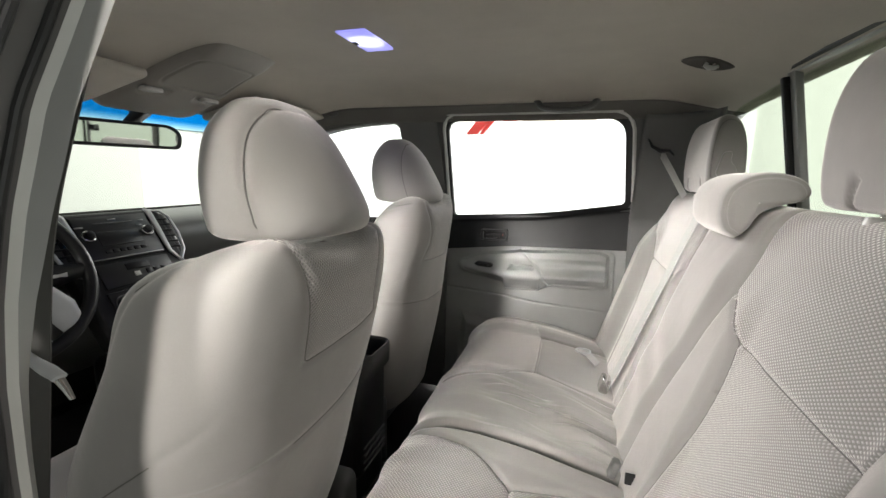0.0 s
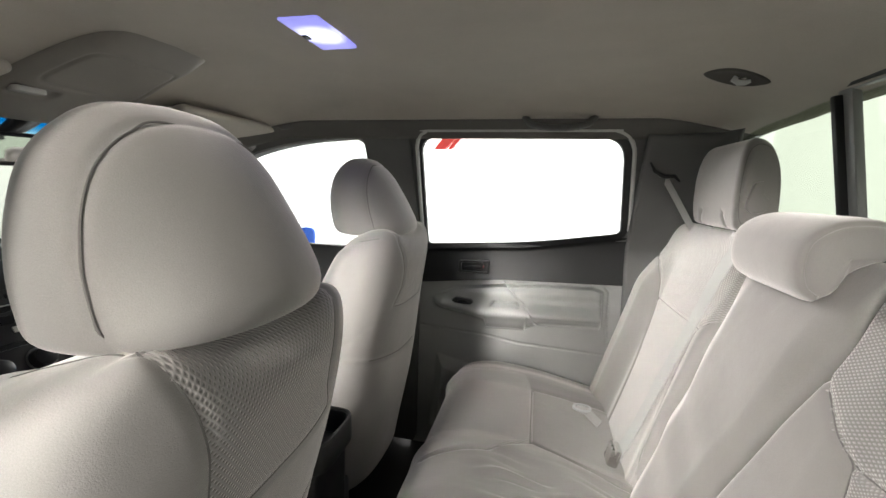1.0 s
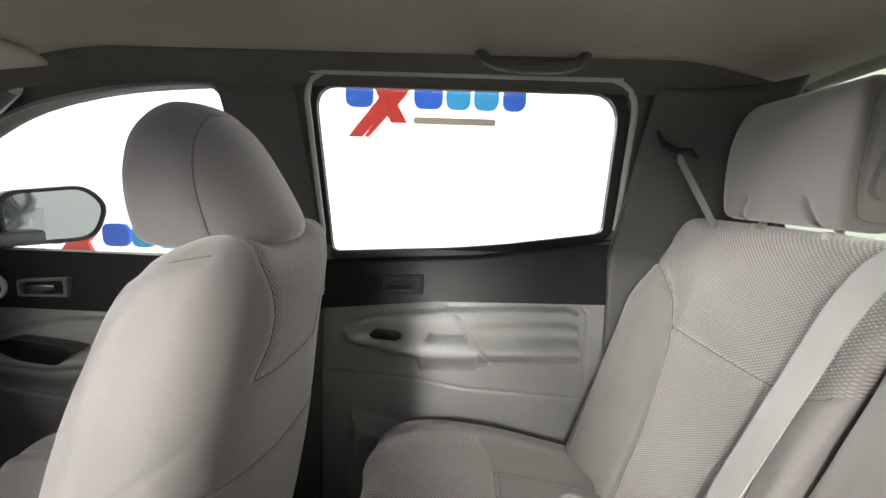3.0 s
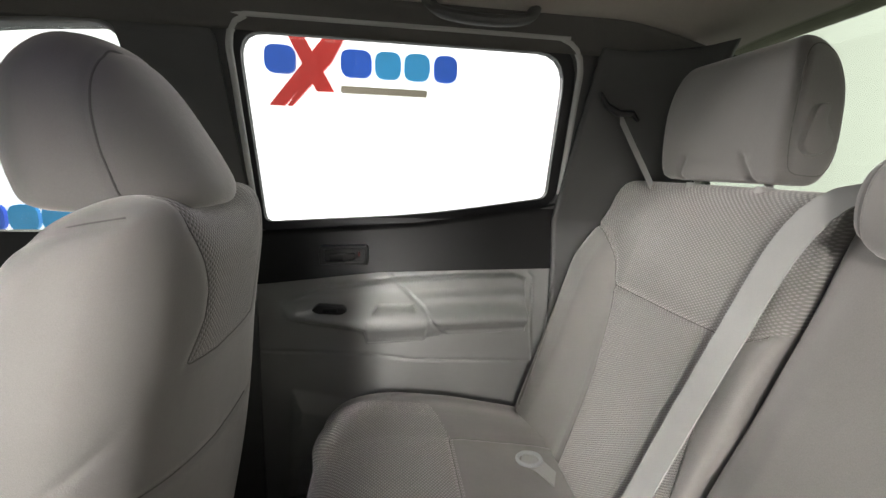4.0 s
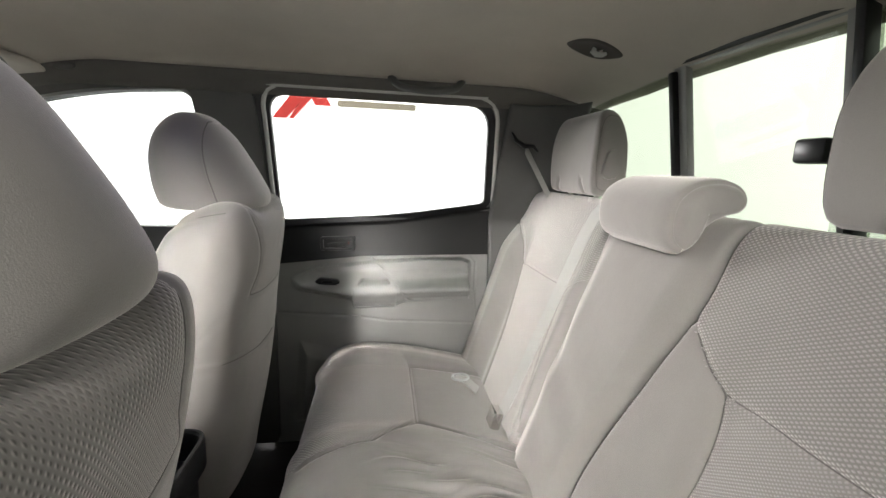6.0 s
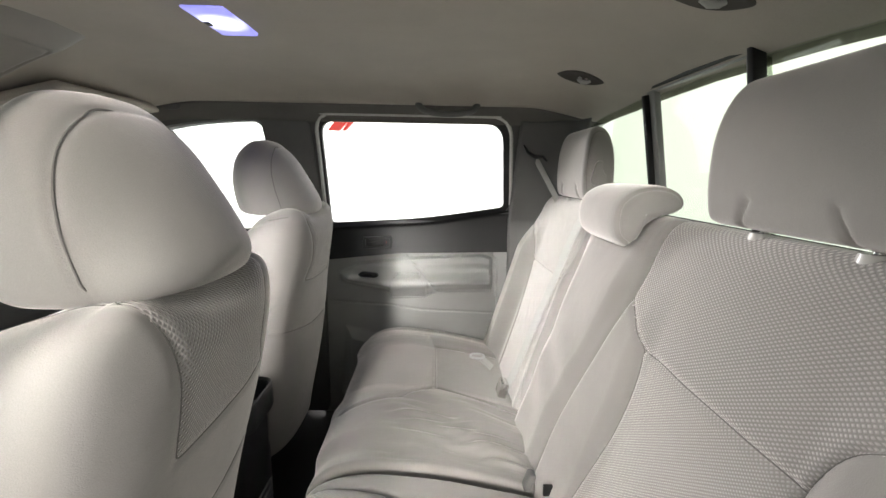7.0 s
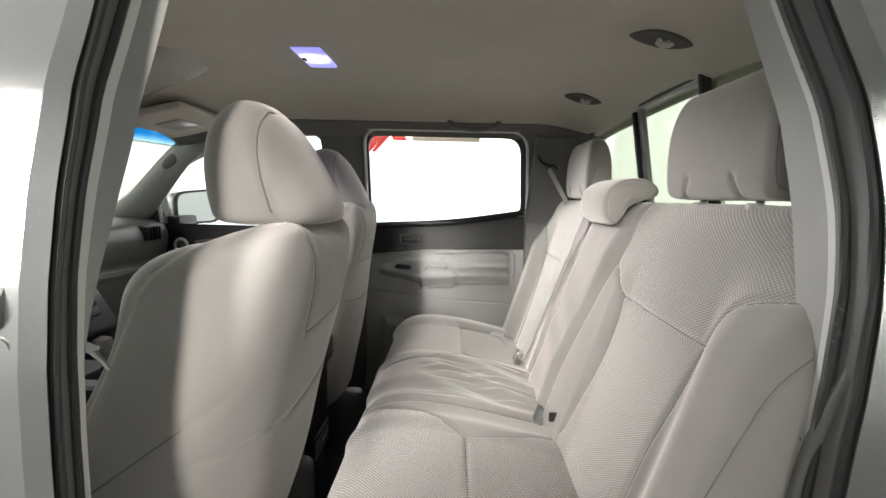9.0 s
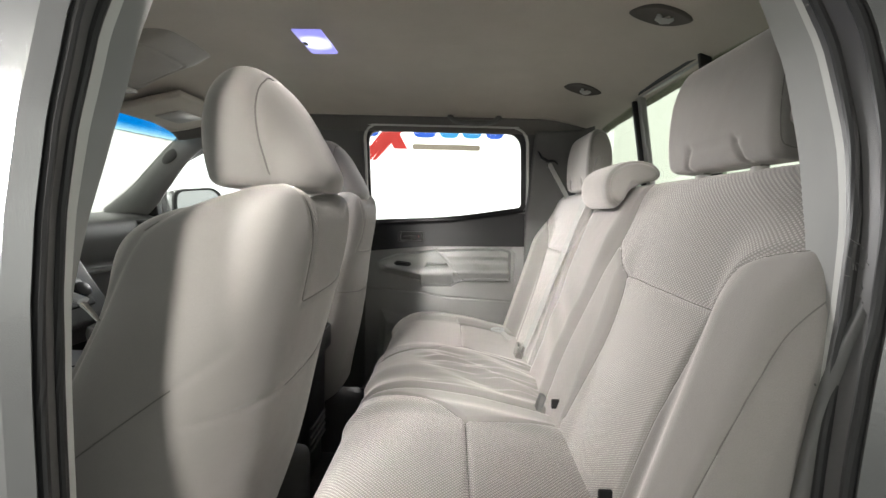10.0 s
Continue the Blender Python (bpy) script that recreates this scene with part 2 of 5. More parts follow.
def ribbon(points, width_dirs, thick, normal):
    """A flat strap: points, half-width vectors, and thickness along normal."""
    bm = bmesh.new()
    nrm = Vector(normal).normalized() * thick
    rings = []
    for p, w in zip(points, width_dirs):
        p, w = Vector(p), Vector(w)
        rings.append([bm.verts.new(q) for q in (p - w, p + w, p + w + nrm, p - w + nrm)])
    for a, b in zip(rings, rings[1:]):
        for k in range(4):
            bm.faces.new((a[k], a[(k + 1) % 4], b[(k + 1) % 4], b[k]))
    bm.faces.new(rings[0][::-1])
    bm.faces.new(rings[-1])
    return bm


def extrude_outline(outline, axis, lo, hi, bevel=0.0, hole=None):
    """A plate from a 2D outline, extruded along axis (0, 1 or 2) from lo to hi."""
    bm = bmesh.new()

    def place(p, h):
        q = list(p)
        q.insert(axis, h)
        return q

    a = [bm.verts.new(place(p, lo)) for p in outline]
    b = [bm.verts.new(place(p, hi)) for p in outline]
    n = len(a)
    if hole is None:
        bm.faces.new(a)
        bm.faces.new(b[::-1])
        for i in range(n):
            bm.faces.new((a[i], b[i], b[(i + 1) % n], a[(i + 1) % n]))
    else:
        c = [bm.verts.new(place(p, lo)) for p in hole]
        d = [bm.verts.new(place(p, hi)) for p in hole]
        for i in range(n):
            j = (i + 1) % n
            bm.faces.new((a[i], a[j], c[j], c[i]))
            bm.faces.new((b[i], d[i], d[j], b[j]))
            bm.faces.new((a[i], b[i], b[j], a[j]))
            bm.faces.new((c[i], c[j], d[j], d[i]))
    bmesh.ops.recalc_face_normals(bm, faces=bm.faces)
    if bevel:
        edges = [e for e in bm.edges if len(e.link_faces) == 2 and e.calc_face_angle(0) > 0.6]
        bmesh.ops.bevel(bm, geom=edges, offset=bevel, segments=2, profile=0.5, affect="EDGES", clamp_overlap=True)
    return bm


def rounded(pts, radius, seg=5):
    """A polygon with its corners rounded."""
    out, n = [], len(pts)
    for i in range(n):
        a, b, c = (np.array(pts[(i + k) % n], float) for k in (-1, 0, 1))
        r = radius[i] if isinstance(radius, (list, tuple)) else radius
        u, w = a - b, c - b
        lu, lw = np.linalg.norm(u), np.linalg.norm(w)
        k = min(r, lu * 0.45, lw * 0.45)
        p, q = b + u / lu * k, b + w / lw * k
        for s in np.linspace(0, 1, seg + 1):
            out.append(tuple((1 - s) ** 2 * p + 2 * s * (1 - s) * b + s**2 * q))
    return out


def dist_line(p, line):
    """Distances of points p (n, 2) to a polyline."""
    best = np.full(len(p), 9.0)
    for a, b in zip(line, line[1:]):
        a, b = np.array(a, float), np.array(b, float)
        ab = b - a
        s = np.clip(((p - a) @ ab) / (ab @ ab), 0, 1)
        best = np.minimum(best, np.linalg.norm(p - a - s[:, None] * ab, axis=1))
    return best


def inside(p, poly):
    """Which of the points p (n, 2) lie in the polygon."""
    x, y = p[:, 0], p[:, 1]
    hit = np.zeros(len(p), bool)
    for (x1, y1), (x2, y2) in zip(poly, poly[1:] + poly[:1]):
        with np.errstate(divide="ignore", invalid="ignore"):
            hit ^= ((y1 > y) != (y2 > y)) & (x < (x2 - x1) * (y - y1) / (y2 - y1 + 1e-12) + x1)
    return hit


SURFACE = {}


def on_surface(line, axes, sign, zero, mask, step=0.004):
    """Points of the last sheet along a line that is given in two of its axes."""
    v = SURFACE["points"]
    v = v[mask(v)]
    q = np.stack([(v[:, axes[0]] - zero) * sign, v[:, axes[1]]], 1)
    line = np.asarray(line, float)
    run = np.r_[0, np.cumsum(np.linalg.norm(np.diff(line, axis=0), axis=1))]
    at = np.linspace(0, run[-1], max(int(run[-1] / step), 4))
    out = []
    for a in np.stack([np.interp(at, run, line[:, 0]), np.interp(at, run, line[:, 1])], 1):
        d = np.sum((q - a) ** 2, 1)
        near = np.argpartition(d, 5)[:5]
        if d[near].min() > 0.0045**2:
            continue
        w = 1 / (d[near] + 4e-7)
        out.append((v[near] * w[:, None]).sum(0) / w.sum())
    out = np.array(out)
    for _ in range(4):
        out[1:-1] = (out[:-2] + 2 * out[1:-1] + out[2:]) / 4
    return [tuple(p) for p in out]


def seam(points, parent, radius=0.0011, closed=False):
    if len(points) > 3:
        part("seam", tube(points, radius, 6, closed=closed), M_SEAM, parent, "thin dark stitched seam")


def nearest(p, line):
    """Distance from points to a polyline, and the step to its nearest point."""
    p, q = np.asarray(p, float), np.asarray(line, float)
    best, step = np.full(len(p), 1e9), np.zeros_like(p)
    for a, b in zip(q[:-1], q[1:]):
        t = np.clip(((p - a) @ (b - a)) / ((b - a) @ (b - a) + 1e-12), 0, 1)
        v = a + t[:, None] * (b - a) - p
        d = np.linalg.norm(v, axis=1)
        near = d < best
        best[near], step[near] = d[near], v[near]
    return best, step


def snapped(g, closed_u, snap):
    """Moves grid points that lie next to a seam onto it, along the surface; also says which."""
    on = np.zeros(g.shape[:2], bool)
    for axes, sign, zero, lines, mask in snap:
        gu = (np.roll(g, -1, 1) - np.roll(g, 1, 1)) / 2 if closed_u else np.gradient(g, axis=1)
        gv = np.gradient(g, axis=0)
        i, j = axes
        det = gu[..., i] * gv[..., j] - gu[..., j] * gv[..., i]
        flat = g.reshape(-1, 3)
        Q = np.stack([(flat[:, i] - zero) * sign, flat[:, j]], 1)
        ok = mask(flat).reshape(on.shape) & (np.abs(det) > 1e-9) & ~on
        best, move = np.full(on.shape, 1e9), np.zeros((*on.shape, 2))
        for line in lines:
            d, v = nearest(Q, line)
            d, v = d.reshape(on.shape), v.reshape(*on.shape, 2)
            near = d < best
            best[near], move[near] = d[near], v[near]
        dy, dz = move[..., 0] * sign, move[..., 1]
        safe = np.where(np.abs(det) > 1e-9, det, 1)
        a, b = (dy * gv[..., j] - dz * gv[..., i]) / safe, (dz * gu[..., i] - dy * gu[..., j]) / safe
        ok &= (np.abs(a) + np.abs(b) < 0.56) & (np.abs(a) < 0.52) & (np.abs(b) < 0.52)
        g = g + np.where(ok[..., None], gu * a[..., None] + gv * b[..., None], 0)
        on |= ok
    return g, on


def sheet(grid, closed_u, parent, regions, push=None, cap=False, fold=None, snap=()):
    """Surface from a (rows, columns, 3) grid. regions: (name, material, label, test(points) or None), the first that takes a
    face gets it, each a mesh of its own. push: (points, normals) -> distances along the normals."""
    g = np.array(grid, float)
    rows, cols = g.shape[:2]
    g, on = snapped(g, closed_u, snap)
    if push is not None:
        gu = np.roll(g, -1, 1) - np.roll(g, 1, 1) if closed_u else np.gradient(g, axis=1)
        gv = np.gradient(g, axis=0)
        nr = np.cross(gu, gv)
        nr /= np.linalg.norm(nr, axis=2)[..., None] + 1e-12
        d = push(g.reshape(-1, 3), nr.reshape(-1, 3)).reshape(rows, cols, 1)
        g = g + nr * d
    if fold is not None:
        g = np.concatenate([g[:, :1] + fold, g, g[:, -1:] + fold], 1)
        on = np.pad(on, ((0, 0), (1, 1)))
        cols += 2
    v = g.reshape(-1, 3)
    SURFACE["points"] = v
    r, c = np.meshgrid(np.arange(rows - 1), np.arange(cols if closed_u else cols - 1), indexing="ij")
    c2 = (c + 1) % cols
    f = np.stack([r * cols + c, r * cols + c2, (r + 1) * cols + c2, (r + 1) * cols + c], -1).reshape(-1, 4)
    # quads that a seam crosses from corner to corner become two triangles (written with a doubled corner)
    s = on.reshape(-1)[f] if len(snap) else np.zeros(f.shape, bool)
    d02, d13 = s[:, 0] & s[:, 2] & ~(s[:, 1] & s[:, 3]), s[:, 1] & s[:, 3] & ~(s[:, 0] & s[:, 2])
    f = np.vstack([f[~(d02 | d13)], f[d02][:, [0, 1, 2, 2]], f[d02][:, [0, 2, 3, 3]], f[d13][:, [0, 1, 3, 3]], f[d13][:, [1, 2, 3, 3]]])
    mid = np.where((f[:, 2] == f[:, 3])[:, None], v[f[:, :3]].mean(1), v[f].mean(1))
    left = np.ones(len(f), bool)
    made = []
    for name, mat, label, test in regions:
        take = left & (test(mid) if test else True)
        left &= ~take
        if not take.any():
            continue
        ids, inv = np.unique(f[take], return_inverse=True)
        faces = [q if q[2] != q[3] else q[:3] for q in inv.reshape(-1, 4).tolist()]
        if cap and test is None:
            at = {int(k): n for n, k in enumerate(ids)}
            for row in (0, rows - 1):
                ring = [at.get(row * cols + k) for k in range(cols)]
                if None not in ring:
                    faces.append(ring if row else ring[::-1])
        made.append(mesh_object(name, v[ids], faces, mat, parent, label))
    return made


def ease(d, r):
    """Roll-off of a rounded edge: how far the surface sinks at distance d from it."""
    d = np.clip(d, 0, r)
    return r - np.sqrt(np.maximum(r * r - (r - d) ** 2, 0))


def smoothstep(a, b, x):
    s = np.clip((x - a) / (b - a), 0, 1)
    return s * s * (3 - 2 * s)


# ---------------------------------------------------------------- studio round the truck
GROUND = -0.72
bm = box((-9, -7, GROUND - 0.1), (9, 7, GROUND), 0)
tagged(part("ground", bm, M_STUDIO), "glossy light grey painted studio floor", "floor", kind="structure")
# The four walls glow by themselves; the unseen south one only adds fill.
tagged(part("wall_north", box((-9, 4.0, GROUND), (9, 4.2, 5.0), 0), M_WALLB), "white studio wall behind the sign, self-glowing to look brightly lit", "wall", kind="structure")
tagged(part("wall_east", box((6.0, -7, GROUND), (6.2, 4.0, 5.0), 0), M_WALL), "white studio wall with an added glow of its own", "wall", kind="structure")
tagged(part("wall_west", box((-6.2, -7, GROUND), (-6.0, 4.0, 5.0), 0), M_WALL), "white studio wall with an added glow of its own", "wall", kind="structure")
tagged(part("wall_south", box((-9, -7.2, GROUND), (9, -7, 5.0), 0), M_WALLS), "white studio wall with an added glow of its own", "wall", kind="structure")
tagged(part("ceiling_studio", box((-9, -7, 5.0), (9, 4.2, 5.1), 0), M_STUDIO), "pale studio ceiling", "ceiling", kind="structure")


def sign(x, z, k):
    """Dealer sign: a red crossed mark between rounded blue blocks, a thin tan bar below."""
    s = thing("wall_sign", "red, blue and tan raised sign on the white wall", "sign", "signs on the wall")
    y0, y1 = 3.955, 3.998

    def block(pts, mat, name, r=0.03, proud=0.0):
        part(name, extrude_outline(rounded([(x + a * k, z + b * k) for a, b in pts], r * k), 1, y0 - proud, y1 - proud), mat, s)

    block([(0.0, 0.0), (0.13, 0.0), (0.50, 0.40), (0.60, 0.62), (0.50, 0.62)], M_RED, "slash", 0.01)
    block([(0.16, 0.0), (0.20, 0.0), (0.56, 0.40), (0.68, 0.62), (0.62, 0.62)], M_RED, "slash", 0.01, 0.008)
    block([(0.17, 0.62), (0.31, 0.62), (0.58, 0.14), (0.42, 0.14)], M_RED, "slash", 0.01, 0.016)
    for n, (a, b) in enumerate(((-0.03, 0.24), (0.64, 0.92), (0.95, 1.19), (1.22, 1.46), (1.50, 1.72))):
        block([(a, 0.28), (b, 0.28), (b, 0.52), (a, 0.52)], M_SCYAN if n in (2, 3) else M_SBLUE, "block", 0.09)
    block([(0.64, 0.14), (1.44, 0.14), (1.44, 0.20), (0.64, 0.20)], M_STAN, "bar", 0.02)
    return s


sign(-0.80, 1.46, 1.0)
sign(-4.02, -0.02, 1.0)

# ---------------------------------------------------------------- cab shell


def side_y(z):
    """Half-width of the cab's inner side at a height."""
    return float(np.interp(z, [0.0, 0.40, 0.70, 0.84, 1.17, 1.24, 1.27], [0.70, 0.72, 0.735, 0.76, 0.596, 0.55, 0.48]))


FLOOR = 0.06
bm = box((-1.35, -0.77, -0.02), (0.96, 0.77, FLOOR), 0.01)
tagged(part("floor", bm, M_CARPET), "black carpeted cab floor", "floor", kind="structure")
bm = box((-1.37, -0.77, -0.02), (-1.345, 0.77, 0.82), 0.004)
tagged(part("wall_front", bm, M_CARPET), "black carpeted wall under the dashboard", "wall", kind="structure")
for sgn in (1, -1):
    bm = box((-1.345, sgn * 0.755 - 0.012, FLOOR), (-0.99, sgn * 0.755 + 0.012, 0.80), 0.004)
    tagged(part("kick_panel", bm, M_CARPET), "black kick panel beside the footwell", "wall", kind="structure")
bm = box((-0.9, -0.13, FLOOR), (0.60, 0.13, FLOOR + 0.07), 0.04, 4)
tagged(part("floor_tunnel", bm, M_CARPET), "black carpeted hump along the cab floor", "floor", kind="structure")


# headliner: one domed sheet with a lip
def headliner():
    xs = np.linspace(-0.72, 0.93, 120)
    half = spline([(0.0, 1.297), (0.25, 1.291), (0.38, 1.280), (0.46, 1.266), (0.52, 1.245), (0.562, 1.215), (0.582, 1.186)], 40)
    prof = np.vstack([half[::-1] * (-1, 1), half[1:]])
    g = np.zeros((len(xs), len(prof), 3))
    for i, x in enumerate(xs):
        drop = 0.085 * smoothstep(0.66, 0.98, x) + 0.115 * smoothstep(-0.33, -0.76, x)
        keep = np.clip((prof[:, 1] - 1.186) / 0.10, 0, 1)
        zz = prof[:, 1] - drop * keep
        pull = 1 - 0.10 * smoothstep(-0.40, -0.76, x)
        edge = 0.06 * smoothstep(-0.42, -0.74, x)
        zz = zz - edge * (1 - keep)
        # over the open doorway the edge stays up
        over = smoothstep(-0.07, 0.0, x) * smoothstep(0.78, 0.71, x)
        zz = np.where(prof[:, 0] < 0, zz + over * np.maximum(1.252 - zz, 0), zz)
        g[i, :, 0], g[i, :, 1], g[i, :, 2] = x, prof[:, 0] * pull, zz
    # Shade along the far cove is put in as a darker strip of headliner.
    rail, ob = sheet(g, False, None, [("headliner_shade_edge", M_EDGE_SHADE, "", lambda P: P[:, 1] > 0.528 * (1 - 0.10 * smoothstep(-0.40, -0.76, P[:, 0]))), ("ceiling", M_HEAD, "", None)])
    for piece in (rail, ob):
        s = piece.modifiers.new("solid", "SOLIDIFY")
        s.thickness, s.offset = 0.012, 1.0
    tagged(rail, "far edge of the headliner cloth, darkened to stand for shade", "trim", kind="structure")
    return tagged(ob, "warm grey woven fabric headliner of the cab", "ceiling", kind="structure")


headliner()
bm = box((-0.84, -0.66, 1.32), (1.0, 0.66, 1.34), 0.01)
tagged(part("roof_panel", bm, M_BODY), "silver painted roof skin", "roof", kind="structure")


def side_plate(name, outline, mat, sgn, thick=0.03, hole=None, inset=0.0, bevel=0.004, parent=None, label=""):
    """A plate in (x, z) that follows the leaning cab side; sgn is +1 for the passenger side."""
    bm = extrude_outline(outline, 1, 0.0, thick, 0, hole)
    # cut along heights so that it can lean
    for z in (0.40, 0.70, 0.84, 1.0, 1.1, 1.17, 1.21, 1.24):
        bmesh.ops.bisect_plane(bm, geom=bm.verts[:] + bm.edges[:] + bm.faces[:], plane_co=(0, 0, z), plane_no=(0, 0, 1))
    for v in bm.verts:
        v.co.y = sgn * (side_y(v.co.z) + inset + v.co.y)
    return part(name, bm, mat, parent, label, smooth=False)


WIN_R = rounded([(-0.012, 0.826), (0.004, 1.186), (0.612, 1.186), (0.648, 0.898), (0.35, 0.848)], [0.02, 0.045, 0.06, 0.02, 0.2])
WIN_F = rounded([(-0.955, 0.79), (-0.95, 0.93), (-0.85, 1.032), (-0.64, 1.125), (-0.42, 1.170), (-0.180, 1.185), (-0.172, 0.80)], [0.02, 0.05, 0.1, 0.1, 0.1, 0.05, 0.02])


def grow(pts, d):
    c = np.mean(pts, 0)
    out = []
    for p in pts:
        v = np.array(p) - c
        out.append(tuple(c + v * (1 + d / np.linalg.norm(v))))
    return out


def offset(pts, d):
    """The closed outline moved outwards by d along its normals."""
    p = np.array(pts)
    t = np.roll(p, -1, 0) - np.roll(p, 1, 0)
    n = np.stack([-t[:, 1], t[:, 0]], 1) / (np.linalg.norm(t, axis=1)[:, None] + 1e-9)
    return [tuple(q) for q in p + n * d]


def ring_rect(pts, x0, x1, z0, z1):
    """An outer rectangle with one corner point for every point of the opening."""
    c = np.mean(pts, 0)
    out = []
    for p in pts:
        v = np.array(p) - c
        s = min((x1 - c[0]) / v[0] if v[0] > 0 else (x0 - c[0]) / v[0] if v[0] < 0 else 9, (z1 - c[1]) / v[1] if v[1] > 0 else (z0 - c[1]) / v[1] if v[1] < 0 else 9)
        out.append(tuple(c + v * s))
    return out


def window_line(pts, sgn, inset=0.0):
    return [(x, sgn * (side_y(z) + inset), z) for x, z in pts]


def rear_door(sgn):
    d = thing("door_2", "closed rear door with dark upper panel and grey moulded armrest", "door", kind="structure")
    # upper frame round the glass
    hole = offset(WIN_R, 0.022)
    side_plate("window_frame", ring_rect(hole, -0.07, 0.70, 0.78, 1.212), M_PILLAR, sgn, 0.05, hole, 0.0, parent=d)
    side_plate("glass_run", offset(WIN_R, 0.030), M_RUBBER, sgn, 0.02, WIN_R, 0.008, parent=d, label="black rubber glass channel")
    part("window_seal", tube(window_line(offset(WIN_R, 0.001), sgn, 0.012), 0.0022, 8, closed=True), M_TRIM, d, "thin pale lip of the glass channel")
    edge = rounded([(-0.026, 0.10), (-0.026, 0.80), (-0.006, 1.204), (0.634, 1.204), (0.672, 0.89), (0.672, 0.70), (0.674, 0.10)], [0.02, 0.2, 0.06, 0.07, 0.2, 0.2, 0.02], 9)
    pts = spline(edge[6:-6], 160)
    part("weatherstrip", tube([(x, sgn * (min(side_y(z), 0.742) - 0.007 - 0.006 * smoothstep(1.12, 1.19, z)), z) for x, z in pts if z > (0.72 if x < 0.3 else 0.90)], 0.006, 10), M_PALE, d, "pale grey rubber weatherstrip round the door")
    pane = part("pane", extrude_outline([(x, z) for x, z in grow(WIN_R, -0.002)], 1, 0, 0.004), M_GLASS, d, "clear side glass", smooth=False)
    for v in pane.data.vertices:
        v.co.y = sgn * (side_y(v.co.z) + 0.035 + v.co.y)
    pane.visible_shadow = False
    # dark upper panel, curved under the sill
    xs = np.linspace(-0.05, 0.69, 60)
    g = np.zeros((16, 60, 3))
    for i, s in enumerate(np.linspace(0, 1, 16)):
        top = np.interp(xs, [-0.05, 0.0, 0.35, 0.648, 0.69], [0.815, 0.824, 0.848, 0.896, 0.902]) - 0.012
        foot = np.interp(xs, [-0.05, 0.011, 0.251, 0.69], [0.688, 0.693, 0.719, 0.729])
        zz = foot + (top - foot) * s
        yy = 0.722 + 0.024 * math.sin(s * 1.3) - 0.012 * (s > 0.97)
        g[i, :, 0], g[i, :, 1], g[i, :, 2] = xs, sgn * yy, zz
    sheet(g if sgn > 0 else g[:, ::-1], False, d, [("upper_panel", M_DARK, "satin black upper panel", None)])
    part("door_core", box((-0.05, sgn * 0.775 - 0.005, -0.05), (0.69, sgn * 0.775 + 0.06, 0.80), 0.005), M_BODY, d)
    # moulded grey trim: a relief in (x, z)
    nx, nz = 290, 240
    xx, zz = np.meshgrid(np.linspace(-0.05, 0.685, nx), np.linspace(0.04, 0.738, nz))
    P = np.stack([xx.ravel(), zz.ravel()], 1)
    px, pz = P[:, 0], P[:, 1]
    y = np.full(len(P), 0.735) - 0.01 * smoothstep(0.70, 0.30, pz)
    # armrest: from its upper rim the face sweeps out to a ledge and falls back below it
    rim = np.interp(px, [0.02, 0.044, 0.111, 0.279, 0.462, 0.575, 0.60, 0.62], [0.640, 0.655, 0.682, 0.704, 0.714, 0.716, 0.706, 0.700])
    led = np.interp(px, [0.02, 0.06, 0.213, 0.351, 0.40, 0.60], [0.636, 0.634, 0.612, 0.614, 0.617, 0.621])
    low = np.interp(px, [0.02, 0.20, 0.216, 0.222, 0.356, 0.362, 0.40, 0.60], [0.600, 0.566, 0.560, 0.540, 0.545, 0.552, 0.570, 0.576])
    up = (rim - pz) / (rim - led)
    dn = (led - pz) / (led - low)
    boxed = smoothstep(0.212, 0.222, px) * smoothstep(0.366, 0.356, px)
    right = smoothstep(0.30, 0.42, px)
    above = 0.34 * smoothstep(0.0, 0.10, up) + 0.66 * smoothstep(0.22, 1.0, up)
    above = above * (1 - right) + right * (0.34 * smoothstep(0.0, 0.08, up) + 0.20 * smoothstep(0.30, 0.52, up) + 0.46 * smoothstep(0.62, 1.0, up))
    fall = 1 - smoothstep(0.05, 1.0, dn)
    fall = fall * (1 - right) + right * (1 - 0.30 * smoothstep(0.0, 0.7, dn) - 0.70 * smoothstep(0.82, 1.05, dn))
    boxed = 0.45 * boxed
    fall = fall * (1 - boxed) + boxed * (1 - 0.45 * smoothstep(0.0, 0.75, dn) - 0.55 * smoothstep(0.84, 1.04, dn))
    y -= 0.074 * np.where(pz > led, above, fall) * smoothstep(0.018, 0.075, px) * smoothstep(0.612, 0.596, px)
    cup = rounded([(0.232, 0.630), (0.246, 0.651), (0.332, 0.652), (0.338, 0.634)], 0.006, 3)
    y += 0.030 * np.where(inside(P, cup), smoothstep(0.0, 0.007, dist_line(P, cup + cup[:1])), 0)
    for line, w, dep in (
        ([(0.279, 0.706), (0.353, 0.643), (0.392, 0.585), (0.408, 0.573), (0.60, 0.577)], 0.0032, 0.006),
        ([(0.221, 0.618), (0.221, 0.542)], 0.003, 0.002),
        ([(0.360, 0.618), (0.360, 0.550)], 0.003, 0.002),
        ([(-0.05, 0.528), (0.221, 0.512), (0.334, 0.494), (0.685, 0.480)], 0.003, 0.004),
        ([(0.614, 0.715), (0.628, 0.70), (0.628, 0.58), (0.640, 0.48)], 0.0028, 0.004),
    ):
        y += dep * np.exp(-((dist_line(P, line) / w) ** 2))
    pocket = [(0.03, 0.14), (0.05, 0.42), (0.30, 0.36), (0.33, 0.14)]
    dq = dist_line(P, pocket + pocket[:1])
    y -= 0.035 * smoothstep(-0.01, 0.03, np.where(inside(P, pocket), dq, -dq))
